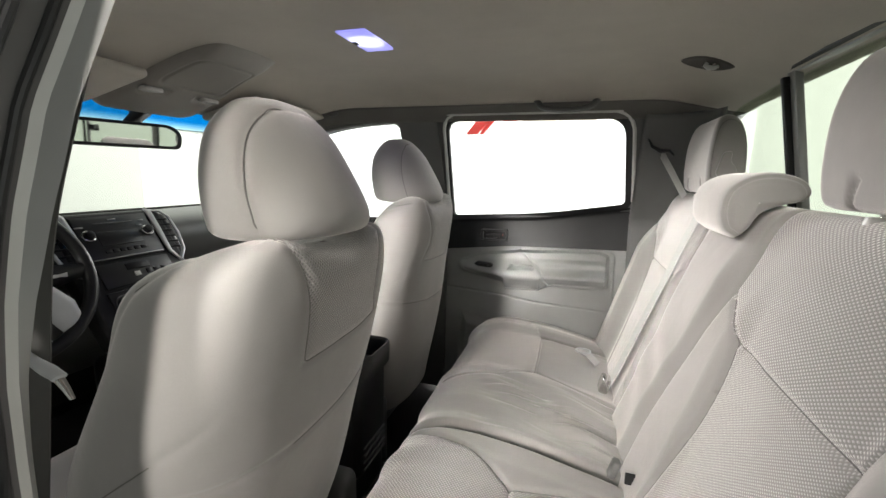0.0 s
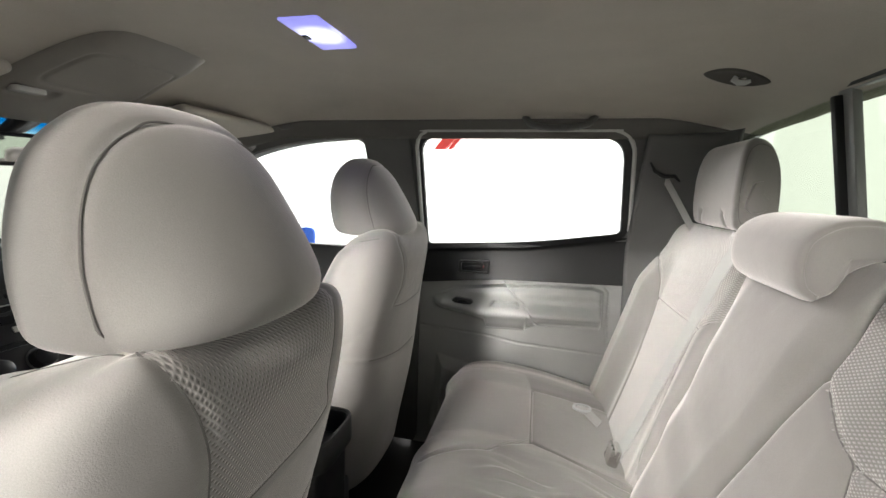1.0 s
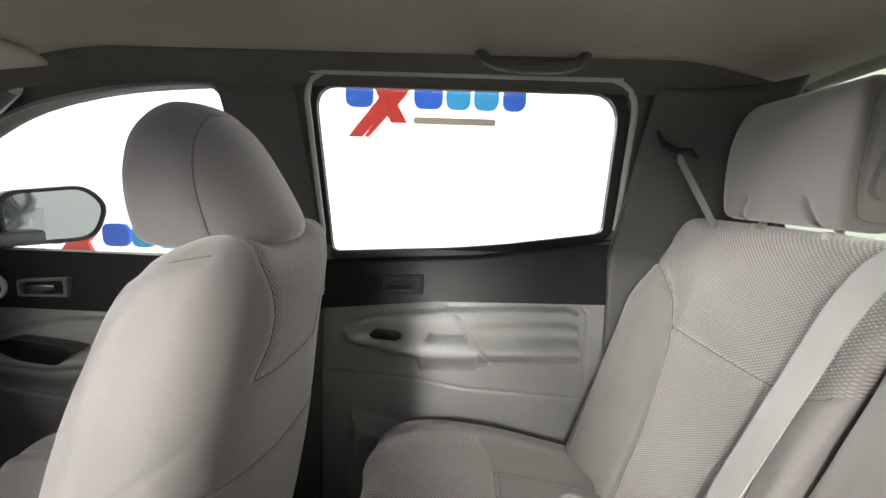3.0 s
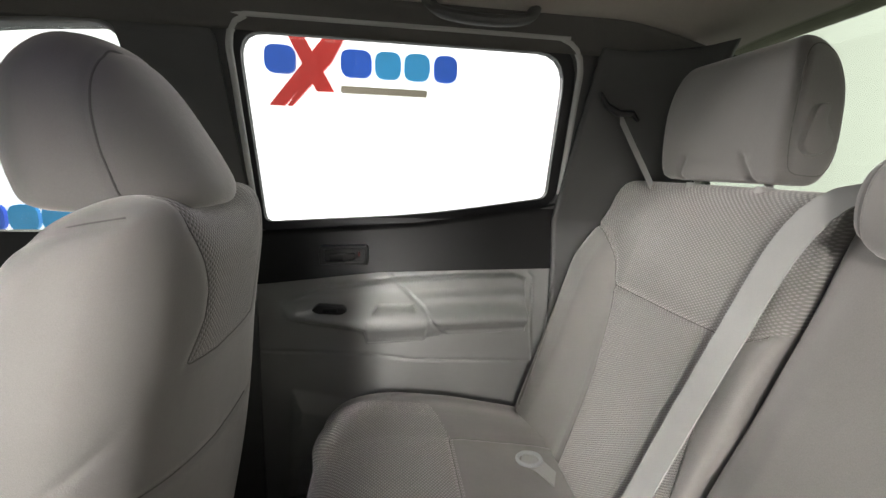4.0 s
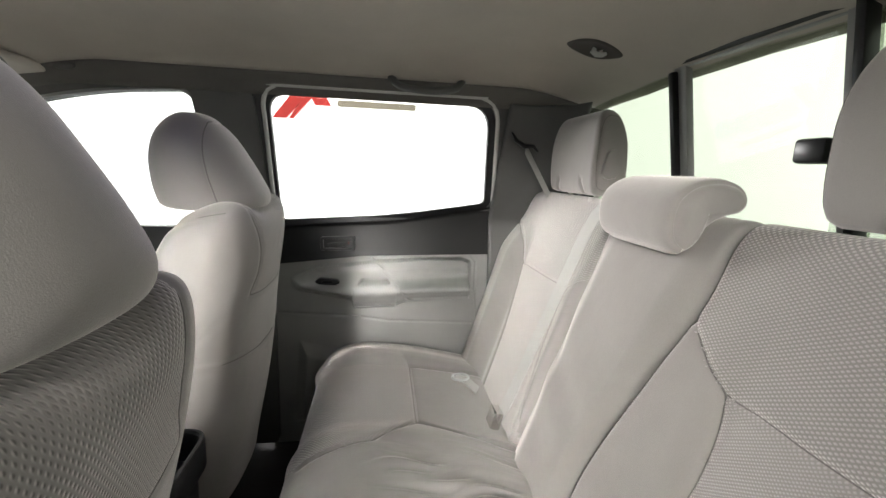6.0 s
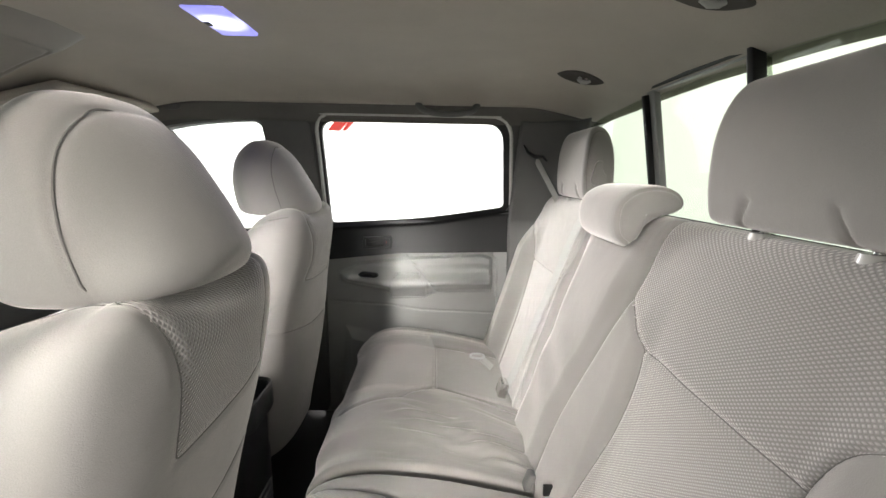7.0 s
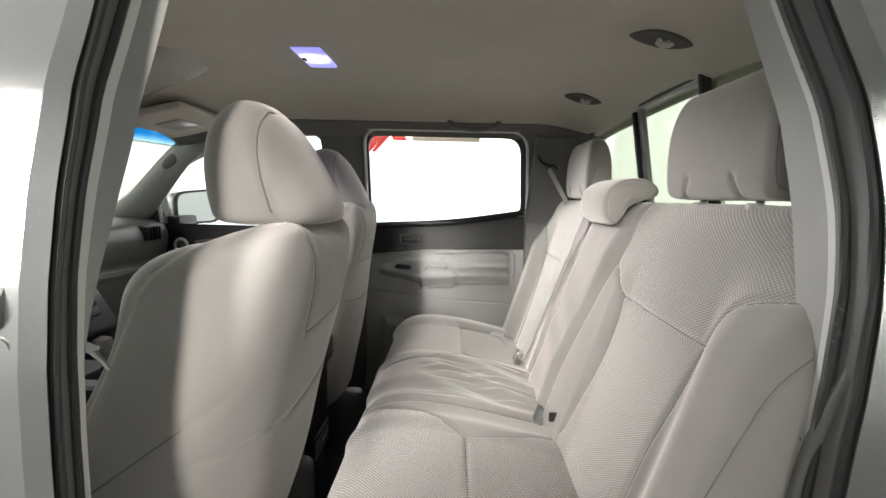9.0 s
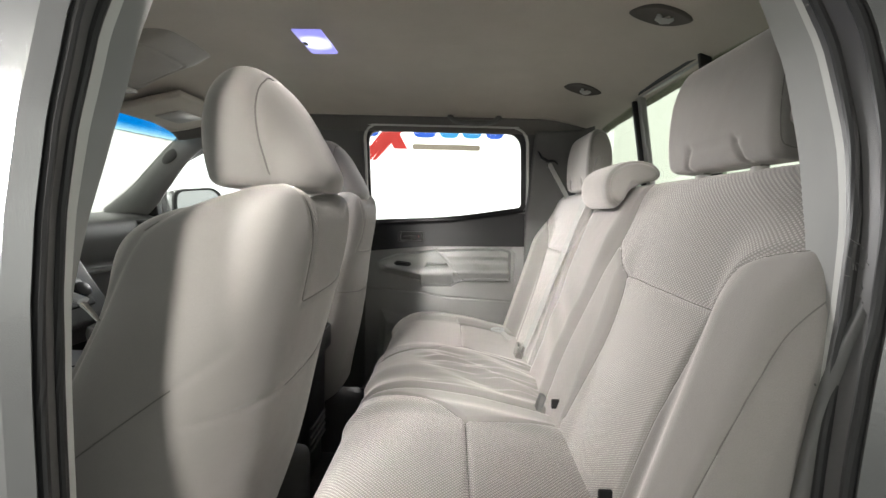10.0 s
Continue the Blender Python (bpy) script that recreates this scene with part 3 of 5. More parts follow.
    g = np.stack([xx.ravel(), sgn * y, zz.ravel()], 1).reshape(nz, nx, 3)
    sheet(g if sgn > 0 else g[:, ::-1], False, d, [("door_trim", M_TRIM, "grey moulded plastic door trim", None)])
    # window switch
    sw = part("window_switch", extrude_outline(rounded([(0.104, 0.646), (0.118, 0.657), (0.172, 0.652), (0.182, 0.642), (0.168, 0.634), (0.116, 0.637)], 0.005), 1, sgn * 0.69, sgn * 0.668, 0.002), M_BLACK, d, "black window switch")
    part("switch_key", box((0.128, sgn * 0.668 - 0.003, 0.641), (0.160, sgn * 0.668 + 0.003, 0.650), 0.002), M_DARK, sw)
    # inner handle in its cup
    hd = part("door_handle", extrude_outline(rounded([(0.115, 0.735), (0.115, 0.778), (0.225, 0.782), (0.225, 0.735)], 0.008), 1, sgn * 0.74, sgn * 0.722, 0.002, rounded([(0.125, 0.742), (0.125, 0.771), (0.217, 0.774), (0.217, 0.742)], 0.006)), M_BLACK, d, "black recessed door handle")
    part("lever", tube([(0.14, sgn * 0.722, 0.752), (0.17, sgn * 0.714, 0.755), (0.195, sgn * 0.722, 0.757)], [0.006, 0.008, 0.005], 8, 1.3), M_BLACK, hd)
    part("lock_knob", box((0.202, sgn * 0.730 - 0.004, 0.755), (0.206, sgn * 0.730 + 0.004, 0.764), 0.001), M_LOCK, hd, "small red lock marker")
    return d


rear_door(1)


def front_door(sgn):
    d = thing("door_1", "closed front door with speaker, handle and armrest", "door", kind="structure")
    side_plate("window_frame", offset(WIN_F, 0.034), M_PILLAR, sgn, 0.05, WIN_F, 0.0, parent=d)
    part("window_seal", tube(window_line(grow(WIN_F, 0.002), sgn, -0.001), 0.0045, 8, closed=True), M_TRIM, d, "pale weatherstrip round the glass")
    pane = part("pane", extrude_outline(WIN_F, 1, 0, 0.004), M_GLASS, d, "clear side glass", smooth=False)
    for v in pane.data.vertices:
        v.co.y = sgn * (side_y(v.co.z) + 0.035 + v.co.y)
    pane.visible_shadow = False
    part("door_core", box((-1.05, sgn * 0.775 - 0.005, -0.05), (-0.13, sgn * 0.775 + 0.06, 0.79), 0.005), M_BODY, d)
    xs = np.linspace(-1.0, -0.13, 50)
    g = np.zeros((14, 50, 3))
    for i, s in enumerate(np.linspace(0, 1, 14)):
        g[i, :, 0], g[i, :, 1], g[i, :, 2] = xs, sgn * (0.722 + 0.024 * math.sin(s * 1.3)), 0.655 + (0.80 - 0.655) * s
    sheet(g if sgn > 0 else g[:, ::-1], False, d, [("upper_panel", M_DARK, "satin black upper panel", None)])
    nx, nz = 220, 170
    xx, zz = np.meshgrid(np.linspace(-1.0, -0.13, nx), np.linspace(0.04, 0.668, nz))
    P = np.stack([xx.ravel(), zz.ravel()], 1)
    y = np.full(len(P), 0.735) - 0.01 * smoothstep(0.66, 0.30, P[:, 1])
    px, pz = P[:, 0], P[:, 1]
    rim = np.interp(px, [-0.92, -0.845, -0.777, -0.682, -0.475, -0.20], [0.555, 0.585, 0.612, 0.633, 0.652, 0.660])
    led = np.interp(px, [-0.92, -0.84, -0.70, -0.62, -0.50, -0.20], [0.545, 0.540, 0.527, 0.538, 0.548, 0.556])
    up, dn = (rim - pz) / (rim - led), (led - pz) / 0.10
    above = 0.30 * smoothstep(0.0, 0.12, up) + 0.70 * smoothstep(0.25, 1.0, up)
    y -= 0.066 * np.where(pz > led, above, 1 - 0.35 * smoothstep(0.0, 0.25, dn) - 0.65 * smoothstep(0.3, 1.0, dn)) * smoothstep(-0.92, -0.82, px)
    cup = rounded([(-0.614, 0.500), (-0.57, 0.520), (-0.47, 0.522), (-0.47, 0.492), (-0.585, 0.488)], 0.01, 3)
    y += 0.030 * np.where(inside(P, cup), smoothstep(0, 0.008, dist_line(P, cup + cup[:1])), 0)
    y += 0.005 * np.exp(-((dist_line(P, [(-0.90, 0.44), (-0.829, 0.427), (-0.665, 0.409), (-0.20, 0.40)]) / 0.004) ** 2))
    slot = rounded([(-0.683, 0.404), (-0.714, 0.364), (-0.690, 0.334), (-0.60, 0.33), (-0.25, 0.33), (-0.25, 0.395)], 0.012, 3)
    y += 0.035 * np.where(inside(P, slot), smoothstep(0, 0.012, dist_line(P, slot + slot[:1])), 0)
    pocket = [(-0.90, 0.10), (-0.76, 0.30), (-0.70, 0.335), (-0.45, 0.335), (-0.3, 0.10)]
    dq = dist_line(P, pocket + pocket[:1])
    y -= 0.05 * smoothstep(-0.01, 0.03, np.where(inside(P, pocket), dq, -dq))
    g = np.stack([xx.ravel(), sgn * y, zz.ravel()], 1).reshape(nz, nx, 3)
    sheet(g if sgn > 0 else g[:, ::-1], False, d, [("door_trim", M_TRIM, "grey moulded plastic door trim", None)])
    part("switch_panel", extrude_outline(rounded([(-0.822, 0.572), (-0.772, 0.596), (-0.590, 0.580), (-0.655, 0.532), (-0.750, 0.541)], [0.015, 0.02, 0.004, 0.01, 0.02]), 1, sgn * 0.70, sgn * 0.664, 0.003), M_BLACK, d, "black window switch panel")
    part("switch_key", box((-0.715, sgn * 0.664 - 0.004, 0.560), (-0.690, sgn * 0.664 + 0.004, 0.572), 0.002), M_DARK, d)
    sp = part("speaker", tube([(-0.862 + 0.028 * math.cos(a), sgn * 0.728, 0.705 + 0.028 * math.sin(a)) for a in np.linspace(0, 2 * math.pi, 28, endpoint=False)], 0.006, 8, closed=True, up=(0, 1, 0)), M_SILVER, d, "round tweeter with a silver ring")
    bm = bmesh.new()
    bmesh.ops.create_uvsphere(bm, u_segments=20, v_segments=10, radius=0.026, matrix=Matrix.Translation((-0.862, sgn * 0.738, 0.705)) @ Matrix.Diagonal((1, 0.3, 1, 1)))
    part("speaker_mesh", bm, M_PILLAR, sp)
    hd = part("door_handle", extrude_outline(rounded([(-0.795, 0.685), (-0.795, 0.728), (-0.665, 0.738), (-0.665, 0.688)], 0.008), 1, sgn * 0.74, sgn * 0.720, 0.002, rounded([(-0.785, 0.692), (-0.785, 0.721), (-0.675, 0.730), (-0.675, 0.695)], 0.006)), M_PILLAR, d, "grey-rimmed recessed door handle")
    part("lever", tube([(-0.77, sgn * 0.722, 0.705), (-0.73, sgn * 0.714, 0.708), (-0.695, sgn * 0.722, 0.712)], [0.006, 0.008, 0.006], 8, 1.3), M_METAL, hd)
    return d


front_door(1)
front_door(-1)

# pillars, rails and the quarter panels


def pillar(name, outline, mat, sgn, thick, inset, label):
    return tagged(side_plate(name, outline, mat, sgn, thick, None, inset), label, "pillar", kind="structure")


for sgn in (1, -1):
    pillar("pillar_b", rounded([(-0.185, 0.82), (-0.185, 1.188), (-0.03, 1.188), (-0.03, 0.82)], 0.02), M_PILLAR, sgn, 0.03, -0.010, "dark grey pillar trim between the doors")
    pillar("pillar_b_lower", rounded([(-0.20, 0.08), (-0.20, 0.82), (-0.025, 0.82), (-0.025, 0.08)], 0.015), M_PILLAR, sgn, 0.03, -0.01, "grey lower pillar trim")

# quarter trim: sweeps from the rear door edge round to the back window
for sgn in (1, -1):
    path = spline([(0.665, 0.0), (0.74, 0.0), (0.82, -0.015), (0.88, -0.05), (0.905, -0.11)], 24)
    zs = np.r_[np.linspace(0.10, 0.84, 20), np.linspace(0.86, 1.195, 24)]
    g = np.zeros((len(zs), 25, 3))
    for i, z in enumerate(zs):
        lean = 0.05 * smoothstep(0.90, 1.24, z)
        first = 0.665 if sgn > 0 else float(np.interp(z, [0.0, 0.62, 0.74, 1.0, 1.2], [0.68, 0.70, 0.71, 0.76, 0.76]))
        g[i, :, 0] = first + (path[:, 0] - 0.665) * (0.905 - first) / 0.24 - lean * smoothstep(0.70, 0.9, path[:, 0])
        g[i, :, 1] = sgn * (side_y(z) - 0.012 + path[:, 1])
        g[i, :, 2] = z
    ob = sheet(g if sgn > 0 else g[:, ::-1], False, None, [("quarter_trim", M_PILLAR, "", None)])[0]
    s = ob.modifiers.new("solid", "SOLIDIFY")
    s.thickness, s.offset = 0.012, 1.0
    tagged(ob, "dark grey moulded trim beside the back window", "trim", kind="structure")

# back wall and sliding back window
bw = thing("window_back", "green-tinted sliding back window in a black frame", "window", kind="structure")
BACK = rounded([(-0.60, 0.925), (-0.60, 1.17), (-0.52, 1.228), (0.52, 1.228), (0.60, 1.17), (0.60, 0.925)], [0.04, 0.06, 0.08, 0.08, 0.06, 0.04])


def back_x(z):
    return 0.93 - 0.18 * (z - 0.93)


bm = extrude_outline(ring_rect(BACK, -0.72, 0.72, 0.06, 1.30), 0, 0, 0.03, 0, BACK)
for v in bm.verts:
    v.co.x += back_x(v.co.z)
tagged(part("wall_back", bm, M_PILLAR, None, smooth=False), "dark grey back wall of the cab", "wall", kind="structure")
part("window_seal", tube([(back_x(z) - 0.002, y, z) for y, z in BACK], 0.010, 8, closed=True), M_RUBBER, bw, "black rubber seal")
for a, b in ((-0.60, -0.17), (-0.17, 0.17), (0.17, 0.60)):
    pane = part("pane", box((0, a, 0.925), (0.004, b, 1.228), 0), M_GREEN, bw, "green tinted glass", smooth=False)
    for v in pane.data.vertices:
        v.co.x += back_x(v.co.z) + (0.02 if a > -0.2 and b < 0.2 else 0.012)
    pane.visible_shadow = False
for y, top in ((-0.17, 1.228), (0.17, 1.212)):
    mz = (0.925 + top) / 2
    part("divider", box((back_x(mz) - 0.012, y - 0.0065, 0.925), (back_x(mz) + 0.012, y + 0.0065, top), 0.003, turn=Matrix.Rotation(-0.18, 4, "Y")), M_BLACK, bw, "black upright of the sliding pane")
    part("guide", box((back_x(1.07) + 0.000, y + 0.011 if y < 0 else y - 0.028, 0.925), (back_x(1.07) + 0.016, y + 0.026 if y < 0 else y + 0.006, 1.228), 0.003, turn=Matrix.Rotation(-0.18, 4, "Y")), M_TRIM, bw, "pale edge of the sliding pane")
part("guide", box((back_x(1.205) + 0.000, -0.16, 1.214), (back_x(1.205) + 0.016, 0.16, 1.228), 0.003), M_TRIM, bw, "pale top edge of the sliding pane")
part("latch", box((0.880, -0.150, 1.030), (0.912, -0.105, 1.064), 0.006), M_BLACK, bw, "black sliding window latch")

# windscreen
ws = thing("window_front", "windscreen with a blue shade band along its top", "window", kind="structure")
WS0, WS1 = Vector((-1.28, 0, 0.80)), Vector((-0.715, 0, 1.175))


def screen_patch(a, b, name, mat, label):
    rows = []
    for s in np.linspace(a, b, 14):
        p = WS0.lerp(WS1, s)
        rows.append([(p.x - 0.10 * (1 - (y / 0.7) ** 2) + 0.05, y, p.z + 0.0) for y in np.linspace(-0.72 + 0.12 * s, 0.72 - 0.12 * s, 30)])
    ob = sheet(np.array(rows), False, ws, [(name, mat, label, None)])[0]
    m = ob.modifiers.new("solid", "SOLIDIFY")
    m.thickness = 0.005
    ob.visible_shadow = False


screen_patch(0.0, 0.86, "pane", M_SCREEN, "pale green windscreen glass")
screen_patch(0.86, 1.02, "shade_band", M_BLUE, "blue shade band")
for sgn in (1, -1):
    pts = spline([(-1.13, sgn * 0.71, 0.79), (-1.01, sgn * 0.70, 0.885), (-0.90, sgn * 0.665, 0.985), (-0.76, sgn * 0.61, 1.095), (-0.60, sgn * 0.57, 1.18)], 24)
    ob = part("pillar_a", tube([tuple(p) for p in pts], [0.075 - 0.035 * i / 24 for i in range(25)], 14, 0.55, up=(0, 1, 0)), M_TRIM)
    tagged(ob, "pale grey windscreen pillar trim", "pillar", kind="structure")
    bm = bmesh.new()
    bmesh.ops.create_uvsphere(bm, u_segments=20, v_segments=10, radius=0.034, matrix=Matrix.Translation((-0.80, sgn * 0.592, 1.065)) @ Matrix.Rotation(-0.72, 4, "Y") @ Matrix.Diagonal((1.3, 0.25, 0.6, 1)))
    tagged(part("pillar_speaker", bm, M_PILLAR), "oval grey cover on the windscreen pillar", "cover")
    tagged(part("corner_trim", extrude_outline(rounded([(-1.03, 0.79), (-0.93, 0.79), (-0.945, 0.90), (-0.98, 0.90)], 0.015), 1, sgn * 0.70, sgn * 0.725, 0.004), M_BLACK), "black corner trim ahead of the door glass", "trim", kind="structure")

# near doorway: trim, seal and painted flange of the open door
HEIGHTS = [0.0, 0.62, 0.74, 0.85, 0.92, 1.0, 1.10, 1.20]
EDGE = ([-0.031, -0.031, -0.027, -0.030, -0.027, -0.021, -0.019, -0.022], [0.713, 0.713, 0.716, 0.730, 0.737, 0.728, 0.716, 0.700])
INNER = ([-0.050, -0.050, -0.045, -0.027, -0.010, 0.002, 0.007, 0.004], [0.752, 0.752, 0.751, 0.746, 0.744, 0.739, 0.731, 0.720])
OUTER = ([-0.007, -0.007, -0.005, -0.005, -0.004, -0.002, -0.002, -0.014], [0.700, 0.703, 0.708, 0.722, 0.728, 0.726, 0.715, 0.704])


def aperture_y(z):
    return float(np.interp(z, [0.0, 0.70, 0.78, 0.86, 0.95, 1.05, 1.26], [0.710, 0.710, 0.708, 0.700, 0.685, 0.660, 0.570]))


def outline(side):
    """The doorway's closed outline, sampled alike for every line round it."""
    left = spline(list(zip(side[0], HEIGHTS)), 400)
    right = spline(list(zip(side[1], HEIGHTS)), 400)
    zs = np.linspace(0.03, 1.20, 60)
    xl, xr = np.interp(zs, left[:, 1], left[:, 0]), np.interp(zs, right[:, 1], right[:, 0])
    w = np.exp(-((np.arange(-8, 9) / 4.0) ** 2))
    xl, xr = (np.convolve(np.pad(v, 8, mode="edge"), w / w.sum(), mode="valid") for v in (xl, xr))
    turn = np.linspace(0, math.pi / 2, 9)[1:]
    pts = list(zip(xl, zs))
    pts += [(xl[-1] + 0.085 * (1 - math.cos(a)), 1.20 + 0.085 * math.sin(a)) for a in turn]
    pts += [(xr[-1] - 0.085 * (1 - math.cos(a)), 1.20 + 0.085 * math.sin(a)) for a in turn[::-1]]
    return pts + list(zip(xr, zs))[::-1]


def depth(out, x):
    """How far out a line lies; a pair is its front and its rear value."""
    return out if isinstance(out, float) else float(np.interp(x, [0.05, 0.60], out))


def doorway_line(base, d, out):
    return [(x, -(aperture_y(z) + depth(out, x)), z) for x, z in offset(outline(base), d)]


def between(base, other, k, out):
    """A line part of the way from one outline to another."""
    return [(x + (p - x) * k, -(aperture_y(z) + out), z) for (x, z), (p, q) in zip(outline(base), outline(other))]


dw = thing("door_opening", "open rear doorway with grey trim, black seal and silver flange", "doorway", kind="structure")


def loop_band(a, b, mat, name, label):
    n = len(a)
    mesh_object(name, a + b, [(i, (i + 1) % n, n + (i + 1) % n, n + i) for i in range(n)], mat, dw, label)


loop_band(doorway_line(INNER, 0.03, (-0.034, -0.075)), doorway_line(INNER, 0.0, (-0.022, -0.066)), M_SURROUND, "inner_trim", "grey plastic doorway trim")
loop_band(doorway_line(INNER, 0.0, (-0.022, -0.066)), between(INNER, EDGE, 0.86, -0.010), M_SURROUND, "inner_trim", "grey plastic doorway trim")
loop_band(between(INNER, EDGE, 0.86, -0.010), doorway_line(EDGE, 0.0, 0.0), M_PALE, "trim_lip", "pale bevelled lip of the doorway trim")
part("door_seal", tube(between(EDGE, OUTER, 0.25, 0.013), 0.005, 10, closed=True), M_RUBBER, dw, "black rubber door seal")
loop_band(doorway_line(EDGE, 0.0, 0.0), doorway_line(OUTER, 0.004, 0.052), M_FLANGE, "flange", "dark grey inner flange")
part("outer_seal", tube(between(EDGE, OUTER, 0.88, 0.046), 0.005, 10, closed=True), M_RUBBER, dw, "outer rubber seal")
loop_band(doorway_line(OUTER, 0.0, 0.056), doorway_line(OUTER, 0.014, 0.068), M_BODY, "flange", "silver painted door flange")
loop_band(doorway_line(OUTER, 0.014, 0.068), doorway_line(OUTER, 0.17, 0.085), M_BODY, "flange", "silver painted door flange")
for x, z in ((0.707, 1.09), (0.728, 0.96)):
    bm = bmesh.new()
    bmesh.ops.create_uvsphere(bm, u_segments=10, v_segments=6, radius=0.0018, matrix=Matrix.Translation((x, -(aperture_y(z) + 0.012), z)))
    part("screw", bm, M_PILLAR, dw, "small screw head")
zj = 0.715
xa, xb = float(np.interp(zj, HEIGHTS, INNER[1])), float(np.interp(zj, HEIGHTS, EDGE[1]))
part("trim_joint", tube([(xa + 0.001, -(aperture_y(zj) - 0.064), zj + 0.002), ((xa + xb) / 2, -(aperture_y(zj) - 0.036), zj), (xb - 0.001, -(aperture_y(zj) - 0.006), zj - 0.002)], 0.0009, 6), M_PILLAR, dw, "fine dark joint in the trim")
rnd = random.Random(5)
for k in range(16):
    z = 0.825 + rnd.uniform(-0.03, 0.03)
    x = float(np.interp(z, [0.74, 0.85], [0.712, 0.726])) - rnd.uniform(0.0, 0.004)
    y = -(aperture_y(z) + rnd.uniform(0.018, 0.034))
    part("scuff", tube([(x - 0.0055, y - 0.003, z), (x - 0.006, y + rnd.uniform(-0.004, 0.004), z + rnd.uniform(0.001, 0.006))], [0.0004, 0.0002], 6), M_PILLAR, dw, "pale paint scuff")

# ---------------------------------------------------------------- rear bench


def bench_back(name, y0, y1, label, seat_mid=None, flip=1):
    b = part("backrest", box((0.80, y0 + 0.02, 0.33), (0.895, y1 - 0.02, 0.90), 0.03, 3), M_CARPET, BENCH, label)
    prof = spline([(0.607, 0.345), (0.624, 0.40), (0.661, 0.52), (0.703, 0.66), (0.735, 0.77), (0.765, 0.87), (0.784, 0.92), (0.808, 0.946), (0.845, 0.945), (0.87, 0.92), (0.88, 0.84)], 150)
    ys = np.linspace(y0, y1, int((y1 - y0) / 0.004))
    g = np.zeros((len(prof), len(ys), 3))
    lean = inner_edge(prof[:, 1])[:, None]
    lo, hi = (y0 + (lean if y0 > -0.3 and y0 < 0 else 0 * lean), y1 + (lean if y1 < 0 else 0.3 * lean if y1 < 0.3 else 0 * lean))
    lo = lo + (0.3 * lean if y0 > 0 else 0)
    g[:, :, 0], g[:, :, 2], g[:, :, 1] = prof[:, :1], prof[:, 1:], lo + (hi - lo) * (ys[None] - y0) / (y1 - y0)

    def push(P, N):
        y, z = P[:, 1], P[:, 2]
        k = inner_edge(z)
        a, b = y0 + (k if -0.3 < y0 < 0 else 0.3 * k if y0 > 0 else 0), y1 + (k if y1 < 0 else 0.3 * k if y1 < 0.3 else 0)
        d = np.minimum(y - a, b - y)
        out = -ease(y - a, 0.06 if y0 < -0.3 else 0.016) - ease(b - y, 0.06 if y1 > 0.3 else 0.016)
        if seat_mid is None:
            # the loose cover is drawn tight over the middle and puckers along its edges
            pucker = np.sin(34 * z + 9 * np.sin(7 * y + 1)) * np.exp(-((d / 0.05) ** 2)) + 0.6 * np.sin(21 * z - 26 * y + 3 * np.sin(11 * z))
            return out + 0.018 * smoothstep(0.0, 0.06, d) * smoothstep(0.95, 0.80, z) + 0.0022 * pucker * smoothstep(0.92, 0.80, z) * smoothstep(0.0, 0.02, d)
        u = (y - seat_mid) * flip
        Q = np.stack([u, z], 1)
        front = P[:, 0] < 0.80
        # bolsters stand proud on both sides of the insert, more on the door side
        out += 0.042 * smoothstep(0.12, 0.21, u) * smoothstep(0.90, 0.74, z) + 0.016 * smoothstep(-0.13, -0.20, u) * smoothstep(0.88, 0.72, z)
        out += 0.009 * np.cos(np.clip(u / 0.2, -1, 1) * 1.5) * smoothstep(0.97, 0.85, z)
        for line, w, dep in SEAMS_BACK:
            out -= front * dep * np.exp(-((dist_line(Q, line) / w) ** 2))
        return out

    if seat_mid is None:
        regs = [("centre_cover", M_SOFT, "", None)]
    else:
        def uz(P):
            return np.stack([(P[:, 1] - seat_mid) * flip, P[:, 2]], 1)

        regs = [
            ("upper_insert", M_MESH_B, "woven mesh insert", lambda P: inside(uz(P), MESH_TOP) & (P[:, 0] < 0.86)),
            ("lower_insert", M_RIB, "finely ribbed insert", lambda P: inside(uz(P), MESH_LOW)),
            ("inner_bolster", M_CLOTH, "", lambda P: uz(P)[:, 0] < 0),
            ("outer_bolster", M_CLOTH, "", None),
        ]
    snap = [] if seat_mid is None else [((1, 2), flip, seat_mid, [q[0] for q in SEAMS_BACK], lambda P: P[:, 0] < 0.80)]
    sheet(g[:, ::-1], False, b, regs, push, fold=(0.09, 0, -0.01), snap=snap)
    for line, w, dep in SEAMS_BACK if seat_mid is not None else []:
        seam(on_surface(line, (1, 2), flip, seat_mid, lambda P: (P[:, 0] < 0.80) & (P[:, 1] > y0 + (0.014 if flip > 0 else 0.001)) & (P[:, 1] < y1 - (0.014 if flip < 0 else 0.001))), b, 0.0009)
    return b


BENCH = thing("rear_bench", "light grey cloth rear bench seat with mesh inserts", "bench seat")
# outlines in (u, z), u growing towards the door
RIM = [tuple(p) for p in spline([(0.345, 0.848), (0.30, 0.845), (0.248, 0.838), (0.209, 0.827), (0.180, 0.812), (0.160, 0.790), (0.146, 0.757), (0.126, 0.685), (0.110, 0.613), (0.098, 0.53), (0.09, 0.30)], 60)]
HEM = [tuple(p) for p in spline([(-0.285, 0.842), (-0.262, 0.822), (-0.230, 0.795), (-0.195, 0.772), (-0.162, 0.748), (-0.150, 0.70), (-0.150, 0.62), (-0.165, 0.53), (-0.185, 0.42)], 50)]
CROSS = [(-0.162, 0.748), (0.0, 0.745), (0.142, 0.743)]
